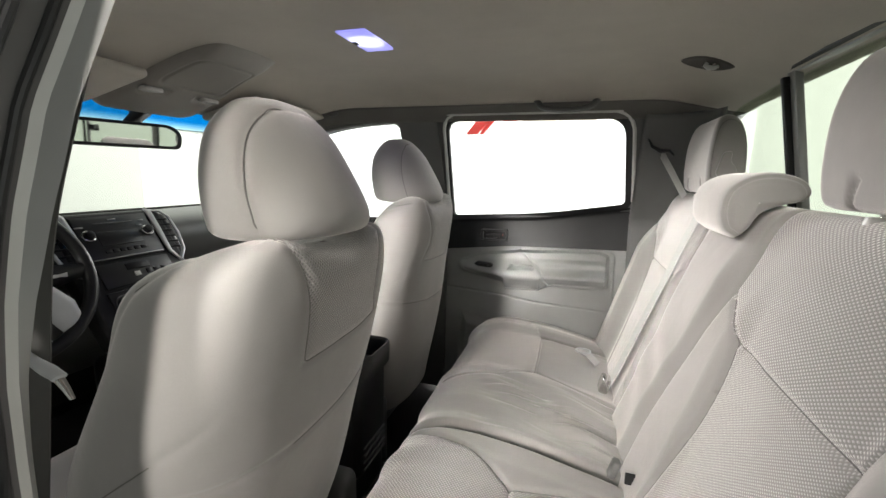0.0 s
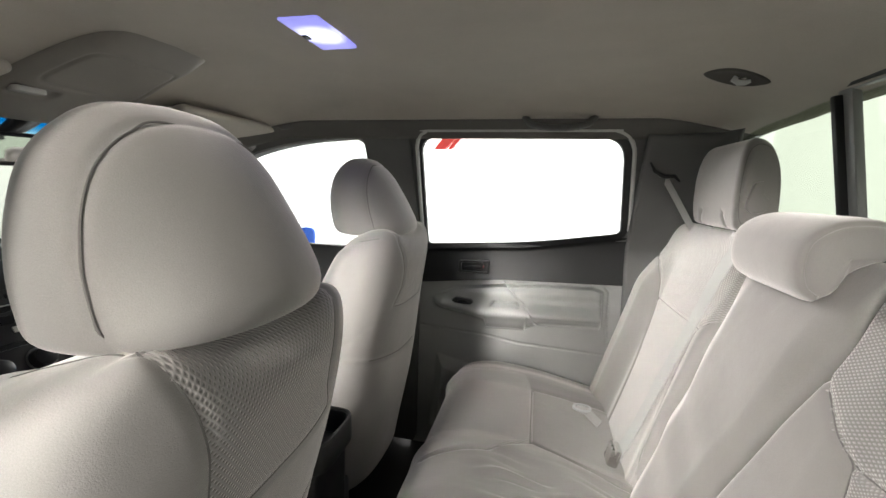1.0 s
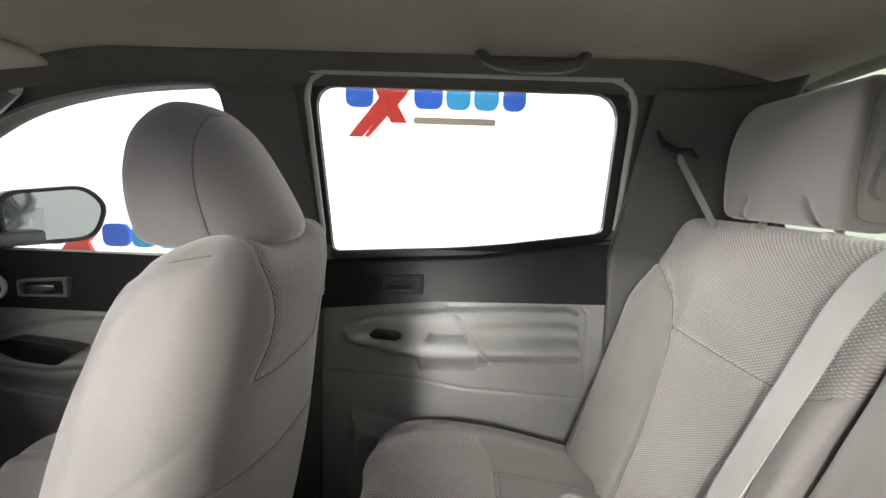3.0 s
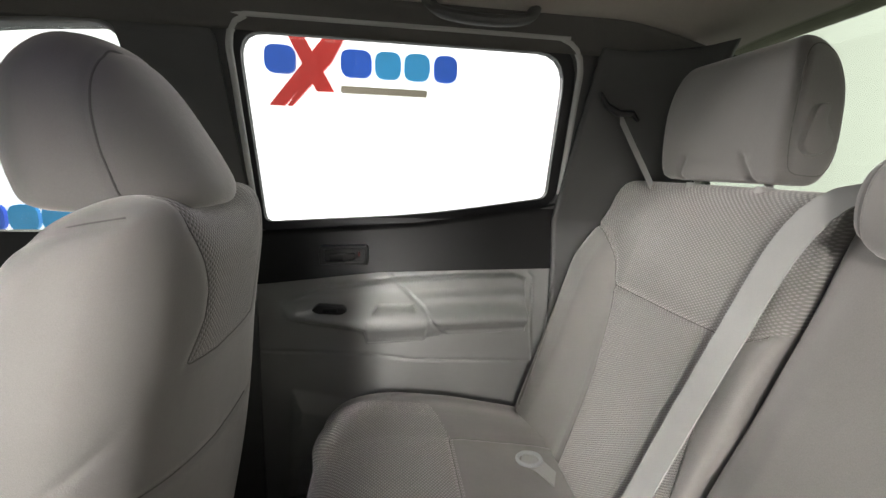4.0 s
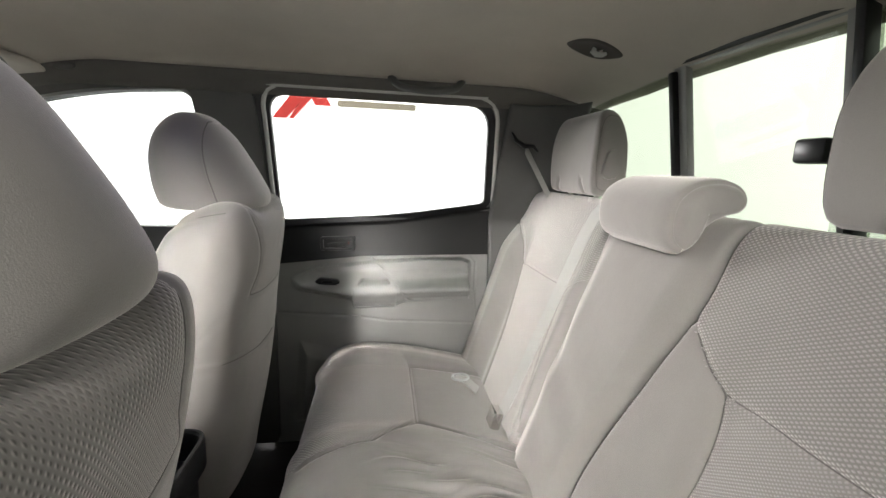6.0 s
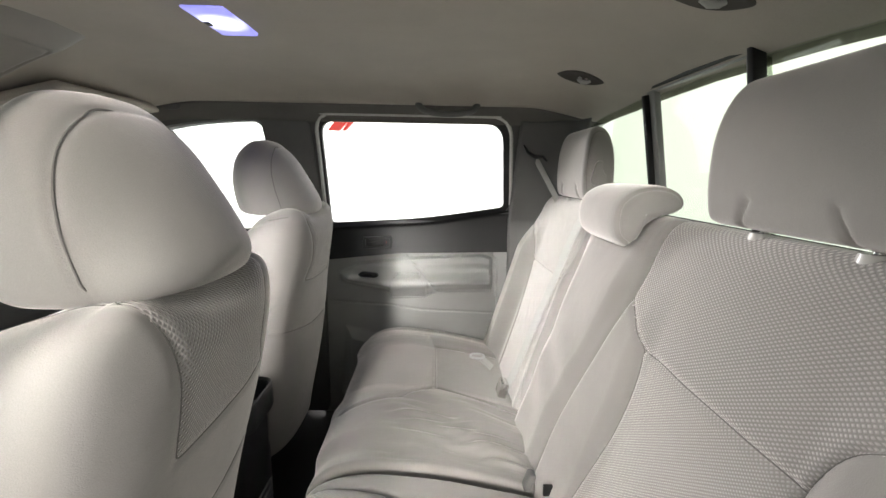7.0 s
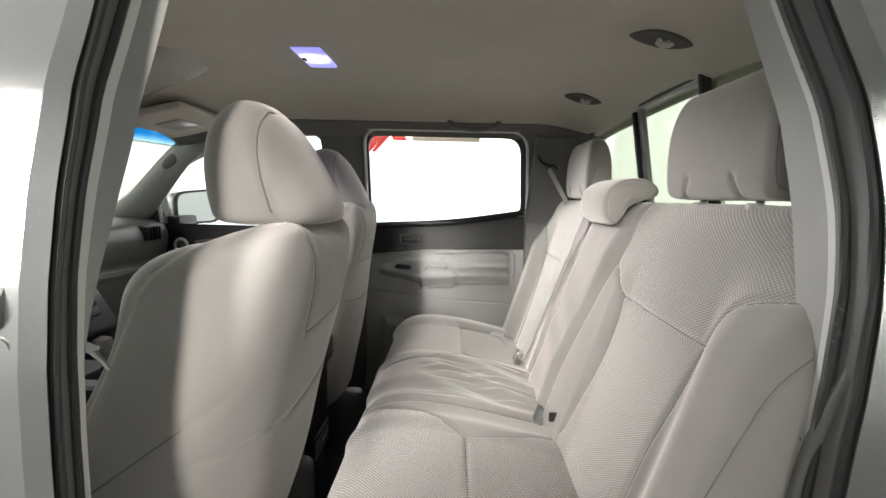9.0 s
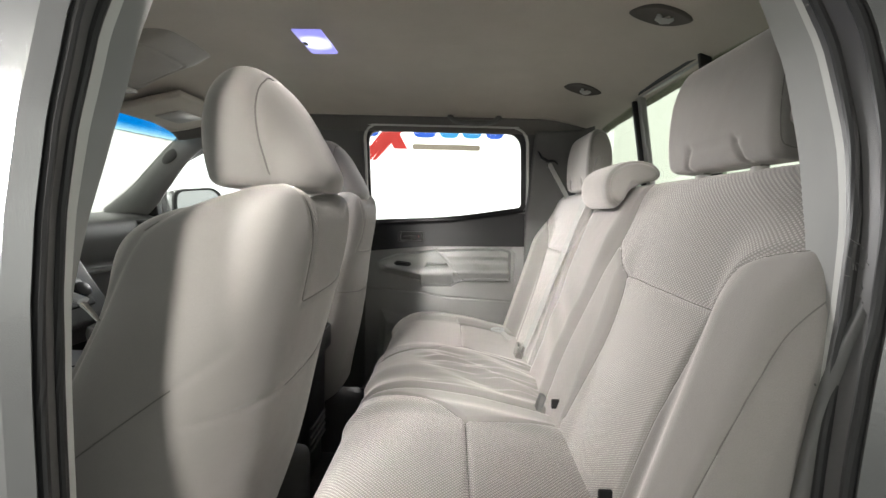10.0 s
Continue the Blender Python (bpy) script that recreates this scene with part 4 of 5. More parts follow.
MESH_TOP = CROSS + [p for p in RIM[::-1] if p[1] > 0.743] + [(0.345, 1.0), (-0.30, 1.0)] + [p for p in HEM if p[1] > 0.748]
MESH_LOW = CROSS + [p for p in RIM if p[1] < 0.743] + [(-0.20, 0.30)] + [p for p in HEM[::-1] if p[1] < 0.748]
SEAMS_BACK = [
    (CROSS, 0.0045, 0.006),
    ([p for p in RIM if p[1] > 0.34], 0.0045, 0.006),
    (HEM, 0.0045, 0.005),
    ([(0.314, 0.842), (0.304, 0.80), (0.292, 0.74), (0.285, 0.68), (0.277, 0.60), (0.268, 0.50), (0.262, 0.40)], 0.0035, 0.005),
]


def inner_edge(z):
    """How far the joint beside the centre section swings towards the middle lower down."""
    return 0.085 * smoothstep(0.86, 0.46, z)


bench_back("bench_backrest", -0.705, -0.136, "light grey cloth rear seat back with mesh insert", -0.385, -1)
bench_back("bench_backrest", 0.172, 0.705, "light grey cloth rear seat back with mesh insert", 0.385, 1)
bench_back("bench_backrest_centre", -0.130, 0.166, "smooth light grey centre section of the rear seat back")


def bench_cushion(name, y0, y1, mids, label, creased):
    b = part("cushion", box((0.16, y0 + 0.02, FLOOR), (0.66, y1 - 0.02, 0.34), 0.02), M_CARPET, BENCH, label)
    prof = spline([(0.66, 0.33), (0.64, 0.365), (0.60, 0.388), (0.50, 0.412), (0.40, 0.432), (0.28, 0.444), (0.205, 0.436), (0.155, 0.41), (0.125, 0.36), (0.125, 0.27), (0.14, 0.14)], 170)
    ys = np.linspace(y0, y1, int((y1 - y0) / 0.004))
    g = np.zeros((len(prof), len(ys), 3))
    g[:, :, 0], g[:, :, 2], g[:, :, 1] = prof[:, :1], prof[:, 1:], ys[None]
    lines = []
    for mid, f in mids:
        lines += [[(0.66, mid + f * 0.16), (0.395, mid + f * 0.14), (0.395, mid - f * 0.135), (0.66, mid - f * 0.22)], [(0.395, mid - f * 0.135), (0.30, mid - f * 0.21), (0.16, mid - f * 0.25)]]

    def push(P, N):
        y, x = P[:, 1], P[:, 0]
        d = np.minimum(y - y0, y1 - y)
        out = -ease(np.where(np.abs(y) < 0.2, d * 2.2, d), 0.045)
        Q = np.stack([x, y], 1)
        top = P[:, 2] > 0.37
        for line in lines:
            out -= top * 0.007 * np.exp(-((dist_line(Q, line) / 0.0045) ** 2))
        for mid, f in mids:
            out += top * 0.012 * smoothstep(0.13, 0.20, np.abs(y - mid)) * smoothstep(0.05, 0.12, d)
        if creased:
            w = smoothstep(-0.10, -0.02, y) * smoothstep(0.21, 0.12, y)
            # soft wrinkles that run back over the loose centre cover and gather at the buckle
            v = y + 0.35 * (0.62 - x) * (0.01 - y) - 0.010 * np.sin(11 * x + 23 * y) - 0.006 * np.sin(37 * x + 9 * y + 1.0)
            fold = np.sin(190 * v + 1.3 * np.sin(14 * x)) + 0.55 * np.sin(317 * v + 2.2 * np.sin(19 * x + 1.0))
            fold *= 0.55 + 0.45 * np.sin(13 * x + 31 * y + 0.7)
            out += w * 0.0034 * fold * smoothstep(0.24, 0.36, x) * smoothstep(0.64, 0.58, x)
            out += w * 0.004 * np.sin(55 * (y + 0.5 * x)) * smoothstep(0.24, 0.32, x)
            out -= 0.006 * w
        return out

    def mesh_area(P):
        hit = np.zeros(len(P), bool)
        Q = P[:, :2]
        for mid, f in mids:
            back = 0.70 if f < 0 else 0.398
            hit |= inside(Q, [(back, mid + f * 0.16), (0.395, mid + f * 0.14), (0.36, mid + f * 0.24), (0.10, mid + f * 0.29), (0.10, mid - f * 0.25), (0.30, mid - f * 0.21), (0.395, mid - f * 0.135), (back, mid - f * 0.22)])
        return hit

    sheet(g, False, b, [("mesh_top", M_MESH_X, "woven mesh seat top", mesh_area), ("inner_cover", M_SOFT, "", lambda P: P[:, 1] * (1 if y0 < -0.3 else -1) > (mids[0][0] if y0 < -0.3 else -mids[0][0])), ("outer_cover", M_SOFT, "", None)], push, fold=(0.01, 0, -0.10), snap=[((0, 1), 1, 0.0, lines, lambda P: P[:, 2] > 0.37)])
    for line in lines:
        seam(on_surface(line, (0, 1), 1, 0.0, lambda P: P[:, 2] > 0.375), b, 0.0009)
    return b


bench_cushion("bench_cushion", -0.70, -0.108, [(-0.385, -1)], "light grey rear seat cushion with mesh top", False)
bench_cushion("bench_cushion", -0.100, 0.70, [(0.37, 1)], "light grey wide rear seat cushion with creased centre", True)


def rear_headrest(mid, half):
    h = thing("rear_headrest", "light grey cloth rear headrest on two posts", "headrest", "rear headrests")
    prof = spline([(0.80, 0.957), (0.784, 0.968), (0.778, 1.02), (0.781, 1.09), (0.793, 1.136), (0.814, 1.152), (0.840, 1.138), (0.856, 1.09), (0.862, 1.02), (0.859, 0.982), (0.842, 0.957), (0.80, 0.957)], 72)
    c = np.array([0.822, 1.05])
    r = 0.020
    turn = np.linspace(0, math.pi / 2, 9)
    edge = [(half - r + r * math.sin(a), 1 - (r - r * math.cos(a)) / 0.062) for a in turn]
    rows = [(-y, k) for y, k in [(half + 0.001, 0.02), (half + 0.001, 0.3), (half, 0.55)] + edge[::-1]]
    rows += [(y, 1.0) for y in np.linspace(-half + r, half - r, 60)[1:-1]] + [(-y, k) for y, k in rows[::-1]]
    g = np.zeros((len(rows), 72, 3))
    for i, (y, k) in enumerate(rows):
        ring = c + (prof[:-1] - c) * k
        g[i, :, 0], g[i, :, 2] = ring[:, 0], ring[:, 1]
        g[i, :, 1] = mid + y * (1 - 0.16 * np.clip((ring[:, 1] - 1.06) / 0.10, 0, 1) ** 2)

    def push(P, N):
        u = np.abs(P[:, 1] - mid)
        Q = np.stack([u, P[:, 2]], 1)
        front = (P[:, 0] < 0.80) & (u < 0.12)
        out = -1.0 * front * 0.003 * np.exp(-((dist_line(Q, [(0.0, 0.992), (0.072, 0.992)]) / 0.003) ** 2))
        return out - front * 0.005 * np.exp(-((dist_line(Q, [(0.078, 0.950), (0.072, 0.972), (0.060, 0.992)]) / 0.004) ** 2))

    sheet(g, True, h, [("side_panel", M_SOFT, "flat cloth side panel", lambda P: P[:, 1] - mid > half - 0.0065), ("side_panel", M_SOFT, "flat cloth side panel", lambda P: mid - P[:, 1] > half - 0.0065), ("pad", M_CLOTH, "", None)], push)
    for s in (-1, 1):
        y, k = edge[5]
        loop = [c + (q - c) * k for q in prof[:-1]]
        seam([(x, mid + s * y * (1 - 0.16 * min(max((z - 1.06) / 0.10, 0), 1) ** 2), z) for x, z in loop], h, 0.0007, True)
        part("post", tube([(0.822, mid + s * 0.073, 0.90), (0.822, mid + s * 0.073, 0.99)], 0.006, 10), M_METAL, h, "chrome headrest post")
        part("guide", tube([(0.815, mid + s * 0.073, 0.940), (0.815, mid + s * 0.073, 0.952)], [0.018, 0.014], 14, 0.8), M_CLEAR, h, "grey plastic post guide")
        if s < 0:
            ear = rounded([(0.797, 1.060), (0.818, 1.062), (0.812, 1.040), (0.830, 1.020), (0.824, 1.000), (0.800, 0.994), (0.784, 1.006), (0.790, 1.032)], 0.010, 4)
            part("side_lug", extrude_outline([(x + 0.008, z) for x, z in ear], 1, mid - half - 0.009, mid - half + 0.012, 0.004), M_SOFT, h, "kidney-shaped cloth tab on the side")
    return h


rear_headrest(0.393, 0.132)
rear_headrest(-0.384, 0.148)


def centre_headrest():
    h = thing("centre_headrest", "low wide light grey headrest draped over the seat top", "headrest", "rear headrests")
    prof = spline([(0.744, 0.890), (0.724, 0.906), (0.716, 0.938), (0.724, 0.976), (0.756, 1.001), (0.80, 1.007), (0.836, 0.996), (0.850, 0.975), (0.838, 0.960), (0.805, 0.950), (0.772, 0.930), (0.756, 0.900), (0.744, 0.890)], 84)
    us = np.linspace(-1, 1, 70)
    c = np.array([0.765, 0.955])
    g = np.zeros((70, 84, 3))
    for i, u in enumerate(us):
        k = max(1 - abs(u) ** 9, 0.0) ** 0.42
        ring = c + (prof[:-1] - c) * (0.02 + 0.98 * k)
        g[i, :, 0], g[i, :, 2], g[i, :, 1] = ring[:, 0], ring[:, 1], 0.014 + u * 0.121

    def push(P, N):
        return -0.005 * np.exp(-(((np.abs(P[:, 1] - 0.014) - 0.104) / 0.003) ** 2))

    sheet(g, True, h, [("end_panel", M_CLOTH, "", lambda P: P[:, 1] > 0.118), ("end_panel", M_CLOTH, "", lambda P: P[:, 1] < -0.090), ("pad", M_CLOTH, "", None)], push)


centre_headrest()

# ---------------------------------------------------------------- front seats


def ring_rows(levels, n, power=2.6, samples=110):
    """Closed rings from rows of (z, front x, back x, half width)."""
    L = spline(levels, samples)
    th = np.linspace(0, 2 * math.pi, 40001)
    cs, sn = np.cos(th), np.sin(th)
    cx, sy = np.sign(cs) * np.abs(cs) ** (2 / power), np.sign(sn) * np.abs(sn) ** (2 / power)
    # even spacing round the ring
    run = np.r_[0, np.cumsum(np.hypot(np.diff(cx), 1.5 * np.diff(sy)))]
    at = np.linspace(0, run[-1], n, endpoint=False)
    cx, sy = np.interp(at, run, cx), np.interp(at, run, sy)
    g = np.zeros((len(L), n, 3))
    for i, (z, a, b, w) in enumerate(L):
        g[i, :, 0], g[i, :, 1], g[i, :, 2] = (a + b) / 2 + (b - a) / 2 * cx, w * sy, z
    return g


def front_seat(mid, inb, label, lift, dx, deep, dz, swing, hx, slim):
    """inb: +1 when the cabin's middle lies towards +y of the seat."""
    s = thing("front_seat", label, "car seat", "front seats")
    back = ring_rows([(0.24, -0.26, 0.02, 0.215), (0.40, -0.275, 0.048, 0.238), (0.55, -0.232, 0.066, 0.248), (0.68, -0.183, 0.08, 0.245), (0.78, -0.145, 0.092, 0.228), (0.85, -0.105, 0.098, 0.212), (0.895, -0.055, 0.094, 0.192), (0.920, -0.012, 0.082, 0.160), (0.933, 0.020, 0.06, 0.10), (0.935, 0.036, 0.042, 0.01)], 260, 2.7, 250)
    back[:, :, 1] += mid
    back[:, :, 0] += swing * (back[:, :, 2] - 0.85)
    back[:, :, 2] += dz * smoothstep(0.3, 0.9, back[:, :, 2])
    # the top dips between the shoulders, under the headrest
    back[:, :, 2] -= 0.030 * np.exp(-(((back[:, :, 1] - mid) / 0.10) ** 4)) * smoothstep(0.80, 0.90, back[:, :, 2])
    back[:, :, 0] = np.where(back[:, :, 0] < -0.03, back[:, :, 0] - deep * smoothstep(-0.03, -0.12, back[:, :, 0]), back[:, :, 0]) + dx

    # the driver's shoulders are fuller towards the front
    full = 0.052 * np.exp(-(((back[:, :, 2] - 0.845) / 0.078) ** 2)) * smoothstep(0.02, -0.08, back[:, :, 0] - dx)
    back[:, :, 0] -= full if inb > 0 else 0

    def uz(P):
        return np.stack([(P[:, 1] - mid) * inb, P[:, 2]], 1)

    half = [(-0.124, 0.96), (-0.122, 0.89), (-0.106, 0.85), (-0.098, 0.815), (-0.103, 0.78), (-0.134, 0.735), (-0.07, 0.727), (0.0, 0.724)]
    door = [(-0.124, 0.96), (-0.122, 0.89), (-0.108, 0.85), (-0.098, 0.815), (-0.092, 0.78), (-0.089, 0.745), (-0.086, 0.722)]
    panel = door + [(-u, z) for u, z in half[::-1]]

    z_low = 0.59
    low = [(-0.23, z_low), (-0.08, z_low - 0.008), (0.04, z_low - 0.004), (0.19, z_low + 0.02), (0.24, z_low + 0.035)]
    # the flank's seam and the piping where the side meets the front, in (x, z)
    flank = [(0.06, 0.712), (0.008, 0.674), (-0.04, 0.640), (-0.085, 0.607), (-0.20, 0.52), (-0.26, 0.465)]
    piping = [(-0.250, 0.36), (-0.215, 0.55), (-0.167, 0.68), (-0.135, 0.77), (-0.105, 0.835), (-0.064, 0.874), (-0.020, 0.892), (0.02, 0.902), (0.05, 0.907)]

    def push(P, N):
        Q = uz(P)
        rear = N[:, 0] > 0.1
        out = 0.004 * np.sin(Q[:, 1] * 17 + Q[:, 0] * 9) * 0.5
        for line, w, dep in (
            (panel + panel[:1], 0.007, 0.0025),
            (low, 0.006, 0.0025),
        ):
            out -= rear * dep * np.exp(-((dist_line(Q, line) / w) ** 2))
        side = np.stack([P[:, 0] - dx, P[:, 2]], 1)
        out -= 0.002 * np.exp(-((dist_line(side, flank) / 0.006) ** 2)) * smoothstep(0.19, 0.225, np.abs(Q[:, 0]))
        out -= 0.0025 * np.exp(-((dist_line(side, piping) / 0.006) ** 2)) * smoothstep(0.08, 0.11, np.abs(Q[:, 0]))
        return out

    sheet(back, True, s, [("mesh_panel", M_MESH, "woven mesh panel", lambda P: inside(uz(P), panel) & (P[:, 0] > 0.02 + dx)), ("backrest", M_CLOTH, "", None)], push, snap=[
        ((1, 2), inb, mid, [panel + panel[:1]], lambda P: (P[:, 0] > 0.02 + dx) & (np.abs(P[:, 1] - mid) < 0.20))])
    seam(on_surface(panel, (1, 2), inb, mid, lambda P: P[:, 0] > 0.03 + dx), s)
    seam(on_surface([(u, z) for u, z in low if abs(u) < 0.22], (1, 2), inb, mid, lambda P: P[:, 0] > 0.0 + dx), s)
    for k in (-1, 1):
        seam(on_surface([p for p in flank if p[0] < -0.03], (0, 2), 1, dx, lambda P: (P[:, 1] - mid) * k > 0.12), s)
        seam(on_surface([p for p in piping if p[1] > 0.80], (0, 2), 1, dx, lambda P: (P[:, 1] - mid) * k > 0.07), s)
    cush = spline([(-0.16, 0.30), (-0.18, 0.40), (-0.26, 0.415), (-0.42, 0.402), (-0.54, 0.40), (-0.60, 0.38), (-0.63, 0.33), (-0.60, 0.26), (-0.40, 0.22), (-0.18, 0.22), (-0.16, 0.30)], 80)
    cush = cush + (dx, 0)
    g = np.zeros((60, 80, 3))
    c = np.array([-0.44 + dx, 0.32])
    for i, u in enumerate(np.linspace(-1, 1, 60)):
        k = max(1 - abs(u) ** 6, 0.0) ** 0.4
        ring = c + (cush[:-1] - c) * (0.6 + 0.4 * k)
        g[i, :, 0], g[i, :, 2], g[i, :, 1] = ring[:, 0], ring[:, 1] + 0.02 * smoothstep(0.5, 0.85, abs(u)), mid + u * 0.25
    sheet(g, True, s, [("seat_cushion", M_CLOTH, "", None)], lambda P, N: 0 * P[:, 0] - 0.006 * np.exp(-(((np.abs(P[:, 1] - mid) - 0.15) / 0.004) ** 2)), cap=True)
    part("seat_base", box((-0.54 + dx, mid - 0.19, FLOOR), (-0.12 + dx, mid + 0.19, 0.25), 0.02), M_BLACK, s, "black seat frame")
    part("recliner_cover", box((-0.24 + dx, mid - inb * 0.245 - 0.018, 0.24), (-0.05 + dx, mid - inb * 0.245 + 0.018, 0.36), 0.012, 3), M_BLACK, s, "black plastic recliner cover")
    part("track_cover", box((-0.145 + dx, mid - inb * -0.20 - 0.030, FLOOR), (-0.02 + dx, mid - inb * -0.20 + 0.030, 0.31), 0.026, 4), M_PILLAR, s, "rounded dark grey seat track cover")
    # headrest
    hr = ring_rows([(0.918, -0.02, 0.06, 0.09), (0.914, -0.075, 0.088, 0.122), (0.922, -0.102, 0.100, 0.138), (0.945, -0.112, 0.102, 0.142), (0.98, -0.118, 0.087, 0.140), (1.02, -0.120, 0.066, 0.132), (1.065, -0.112, 0.040, 0.117), (1.098, -0.094, 0.014, 0.092), (1.119, -0.070, -0.012, 0.06), (1.126, -0.05, -0.034, 0.01)], 190, 2.25, 190)
    hr[:, :, 1] = hr[:, :, 1] * slim + mid
    hr[:, :, 2] = 0.914 + (hr[:, :, 2] - 0.914) * 0.94
    hr[:, :, 0] = np.where(hr[:, :, 0] < 0, hr[:, :, 0] * (1 - 6.0 * max(deep, 0)), hr[:, :, 0]) + hx
    hr[:, :, 2] += lift

    arch = [(0.048, 0.90), (0.032, 0.952), (0.020, 0.990), (0.012, 1.020), (0.007, 1.050), (0.004, 1.075), (0.002, 1.092)]

    def hpush(P, N):
        Q = np.stack([P[:, 0] - hx, P[:, 2] - lift], 1)
        return -0.0022 * np.exp(-((dist_line(Q, arch) / 0.005) ** 2))

    h = new("headrest")
    h.parent = s
    hr[:, :, 2] -= lift
    hs = sheet(hr, True, h, [("pad", M_CLOTH, "", None)], lambda P, N: hpush(P + np.array((0, 0, lift)), N), cap=True, snap=[])
    hs[0].location.z = lift
    ring = []
    for k in (-1, 1):
        pts = on_surface(arch, (0, 2), 1, hx, lambda P: (P[:, 1] - mid) * k > 0.012)
        ring += pts if k < 0 else pts[::-1]
    heart = np.array([-0.02 + hx, mid, 1.0])
    path = np.array([p + 0.0010 * (np.array(p) - heart) / np.linalg.norm(np.array(p) - heart) for p in spline(ring[::3], 160)])
    seam([tuple(p + (0, 0, lift)) for p in path], h, 0.0012)
    for k in (-1, 1):
        part("post", tube([(0.005 + hx, mid + k * 0.075, 0.84), (hx, mid + k * 0.075, 0.96 + lift)], 0.007, 10), M_METAL, h, "chrome headrest post")
    return s


front_seat(-0.37, 1, "light grey cloth driver's seat with mesh back panel", -0.014, 0.05, 0.026, -0.022, 0.11, 0.05, 1.0)
front_seat(0.37, -1, "light grey cloth passenger seat with mesh back panel", -0.010, -0.03, -0.02, 0.0, 0.02, -0.05, 0.92)

# ---------------------------------------------------------------- dash and front of the cab
da = thing("dashboard", "dark grey dashboard with silver-trimmed centre stack", "dashboard")
prof = spline([(-1.34, 0.80), (-1.22, 0.822), (-1.05, 0.828), (-0.94, 0.822), (-0.885, 0.80), (-0.865, 0.75), (-0.875, 0.69), (-0.89, 0.65), (-0.875, 0.63), (-0.87, 0.56), (-0.895, 0.45), (-0.98, 0.36)], 60)
ys = np.linspace(-0.725, 0.725, 100)
g = np.zeros((61, 100, 3))
g[:, :, 0], g[:, :, 2], g[:, :, 1] = prof[:, :1], prof[:, 1:], ys[None]
g[:, :, 0] -= 0.05 * (np.abs(ys)[None] / 0.72) ** 3
sheet(g, False, da, [("pad", M_DASH, "", None)])
part("dash_core", box((-1.34, -0.72, 0.25), (-1.02, 0.72, 0.78), 0.02), M_DARK, da)
STACK = Matrix.Translation((-0.80, -0.022, 0.726)) @ Matrix.Rotation(radians(-33.5), 4, "Y")


def stack(lo, hi, bevel=0.003, seg=2):
    """A box on the leaning centre stack: x out of its face, y across, z up along it."""
    bm = box(lo, hi, bevel, seg)
    bmesh.ops.transform(bm, matrix=STACK, verts=bm.verts)
    return bm


def stack_pts(pts):
    return [tuple(STACK @ Vector(p)) for p in pts]


st = part("console_face", stack((-0.07, -0.165, -0.24), (-0.004, 0.170, 0.166), 0.016, 4), M_DARK, da, "dark centre stack surround")
part("radio", stack((-0.02, -0.112, 0.002), (0.004, 0.108, 0.146), 0.005), M_BLACK, st, "glossy black radio face")
part("screen", stack((-0.01, -0.066, 0.045), (0.006, 0.058, 0.092), 0.002), M_BLACK, st, "dark glossy display")
part("disc_slot", stack((0.002, -0.060, 0.118), (0.0055, 0.055, 0.121), 0.0005, 1), M_PILLAR, st, "narrow disc slot")
part("radio_edge", stack((0.002, -0.108, 0.0035), (0.0056, 0.104, 0.0065), 0.0005, 1), M_TRIM, st, "thin bright lower edge")
for k in range(6):
    part("button", stack((0.002, -0.066 + 0.021 * k, 0.022), (0.0065, -0.050 + 0.021 * k, 0.033), 0.0015), M_DARK, st)
for y, w, h in ((-0.100, 0.022, 0.112), (-0.002, 0.024, 0.131), (0.070, 0.016, 0.104), (0.084, 0.014, 0.120)):
    part("key_mark", stack((0.003, y - w / 2, h - 0.002), (0.0052, y + w / 2, h + 0.002), 0.0005, 1), M_TRIM, st, "pale marking bar")
for y in (-0.088, 0.086):
    kn = part("knob", tube(stack_pts([(0.002, y, 0.082), (0.020, y, 0.082), (0.022, y, 0.082)]), [0.0135, 0.012, 0.008], 20), M_DARK, st, "dark volume knob")
    part("ring", tube(stack_pts([(0.007, y + 0.0155 * math.cos(a), 0.082 + 0.0155 * math.sin(a)) for a in np.linspace(0, 2 * math.pi, 28, endpoint=False)]), 0.0026, 8, closed=True), M_METAL, kn, "chrome knob ring")
part("lower_panel", stack((-0.02, -0.112, -0.085), (0.002, 0.108, -0.008), 0.004), M_BLACK, st, "black switch panel")
part("clock", stack((0.000, -0.035, -0.040), (0.0045, 0.035, -0.018), 0.002), M_DARK, st, "small dark clock")
part("pass_lamp", stack((0.000, -0.020, -0.062), (0.0048, -0.004, -0.048), 0.001), M_CLEAR, st, "small pale lamp marking")
for y in (0.024, 0.048, 0.072):
    part("button", stack((0.000, y - 0.008, -0.062), (0.0045, y + 0.008, -0.046), 0.0015), M_DARK, st)
part("climate_panel", stack((-0.02, -0.120, -0.185), (0.004, 0.115, -0.095), 0.006), M_BLACK, st, "black climate panel")
for y in (-0.085, -0.002, 0.080):
    kn = part("climate_knob", tube(stack_pts([(0.002, y, -0.140), (0.026, y, -0.140), (0.030, y, -0.140)]), [0.026, 0.022, 0.016], 20), M_DARK, st, "dark rotary climate knob")
    part("ring", tube(stack_pts([(0.006, y + 0.028 * math.cos(a), -0.140 + 0.028 * math.sin(a)) for a in np.linspace(0, 2 * math.pi, 30, endpoint=False)]), 0.002, 8, closed=True), M_PILLAR, kn)
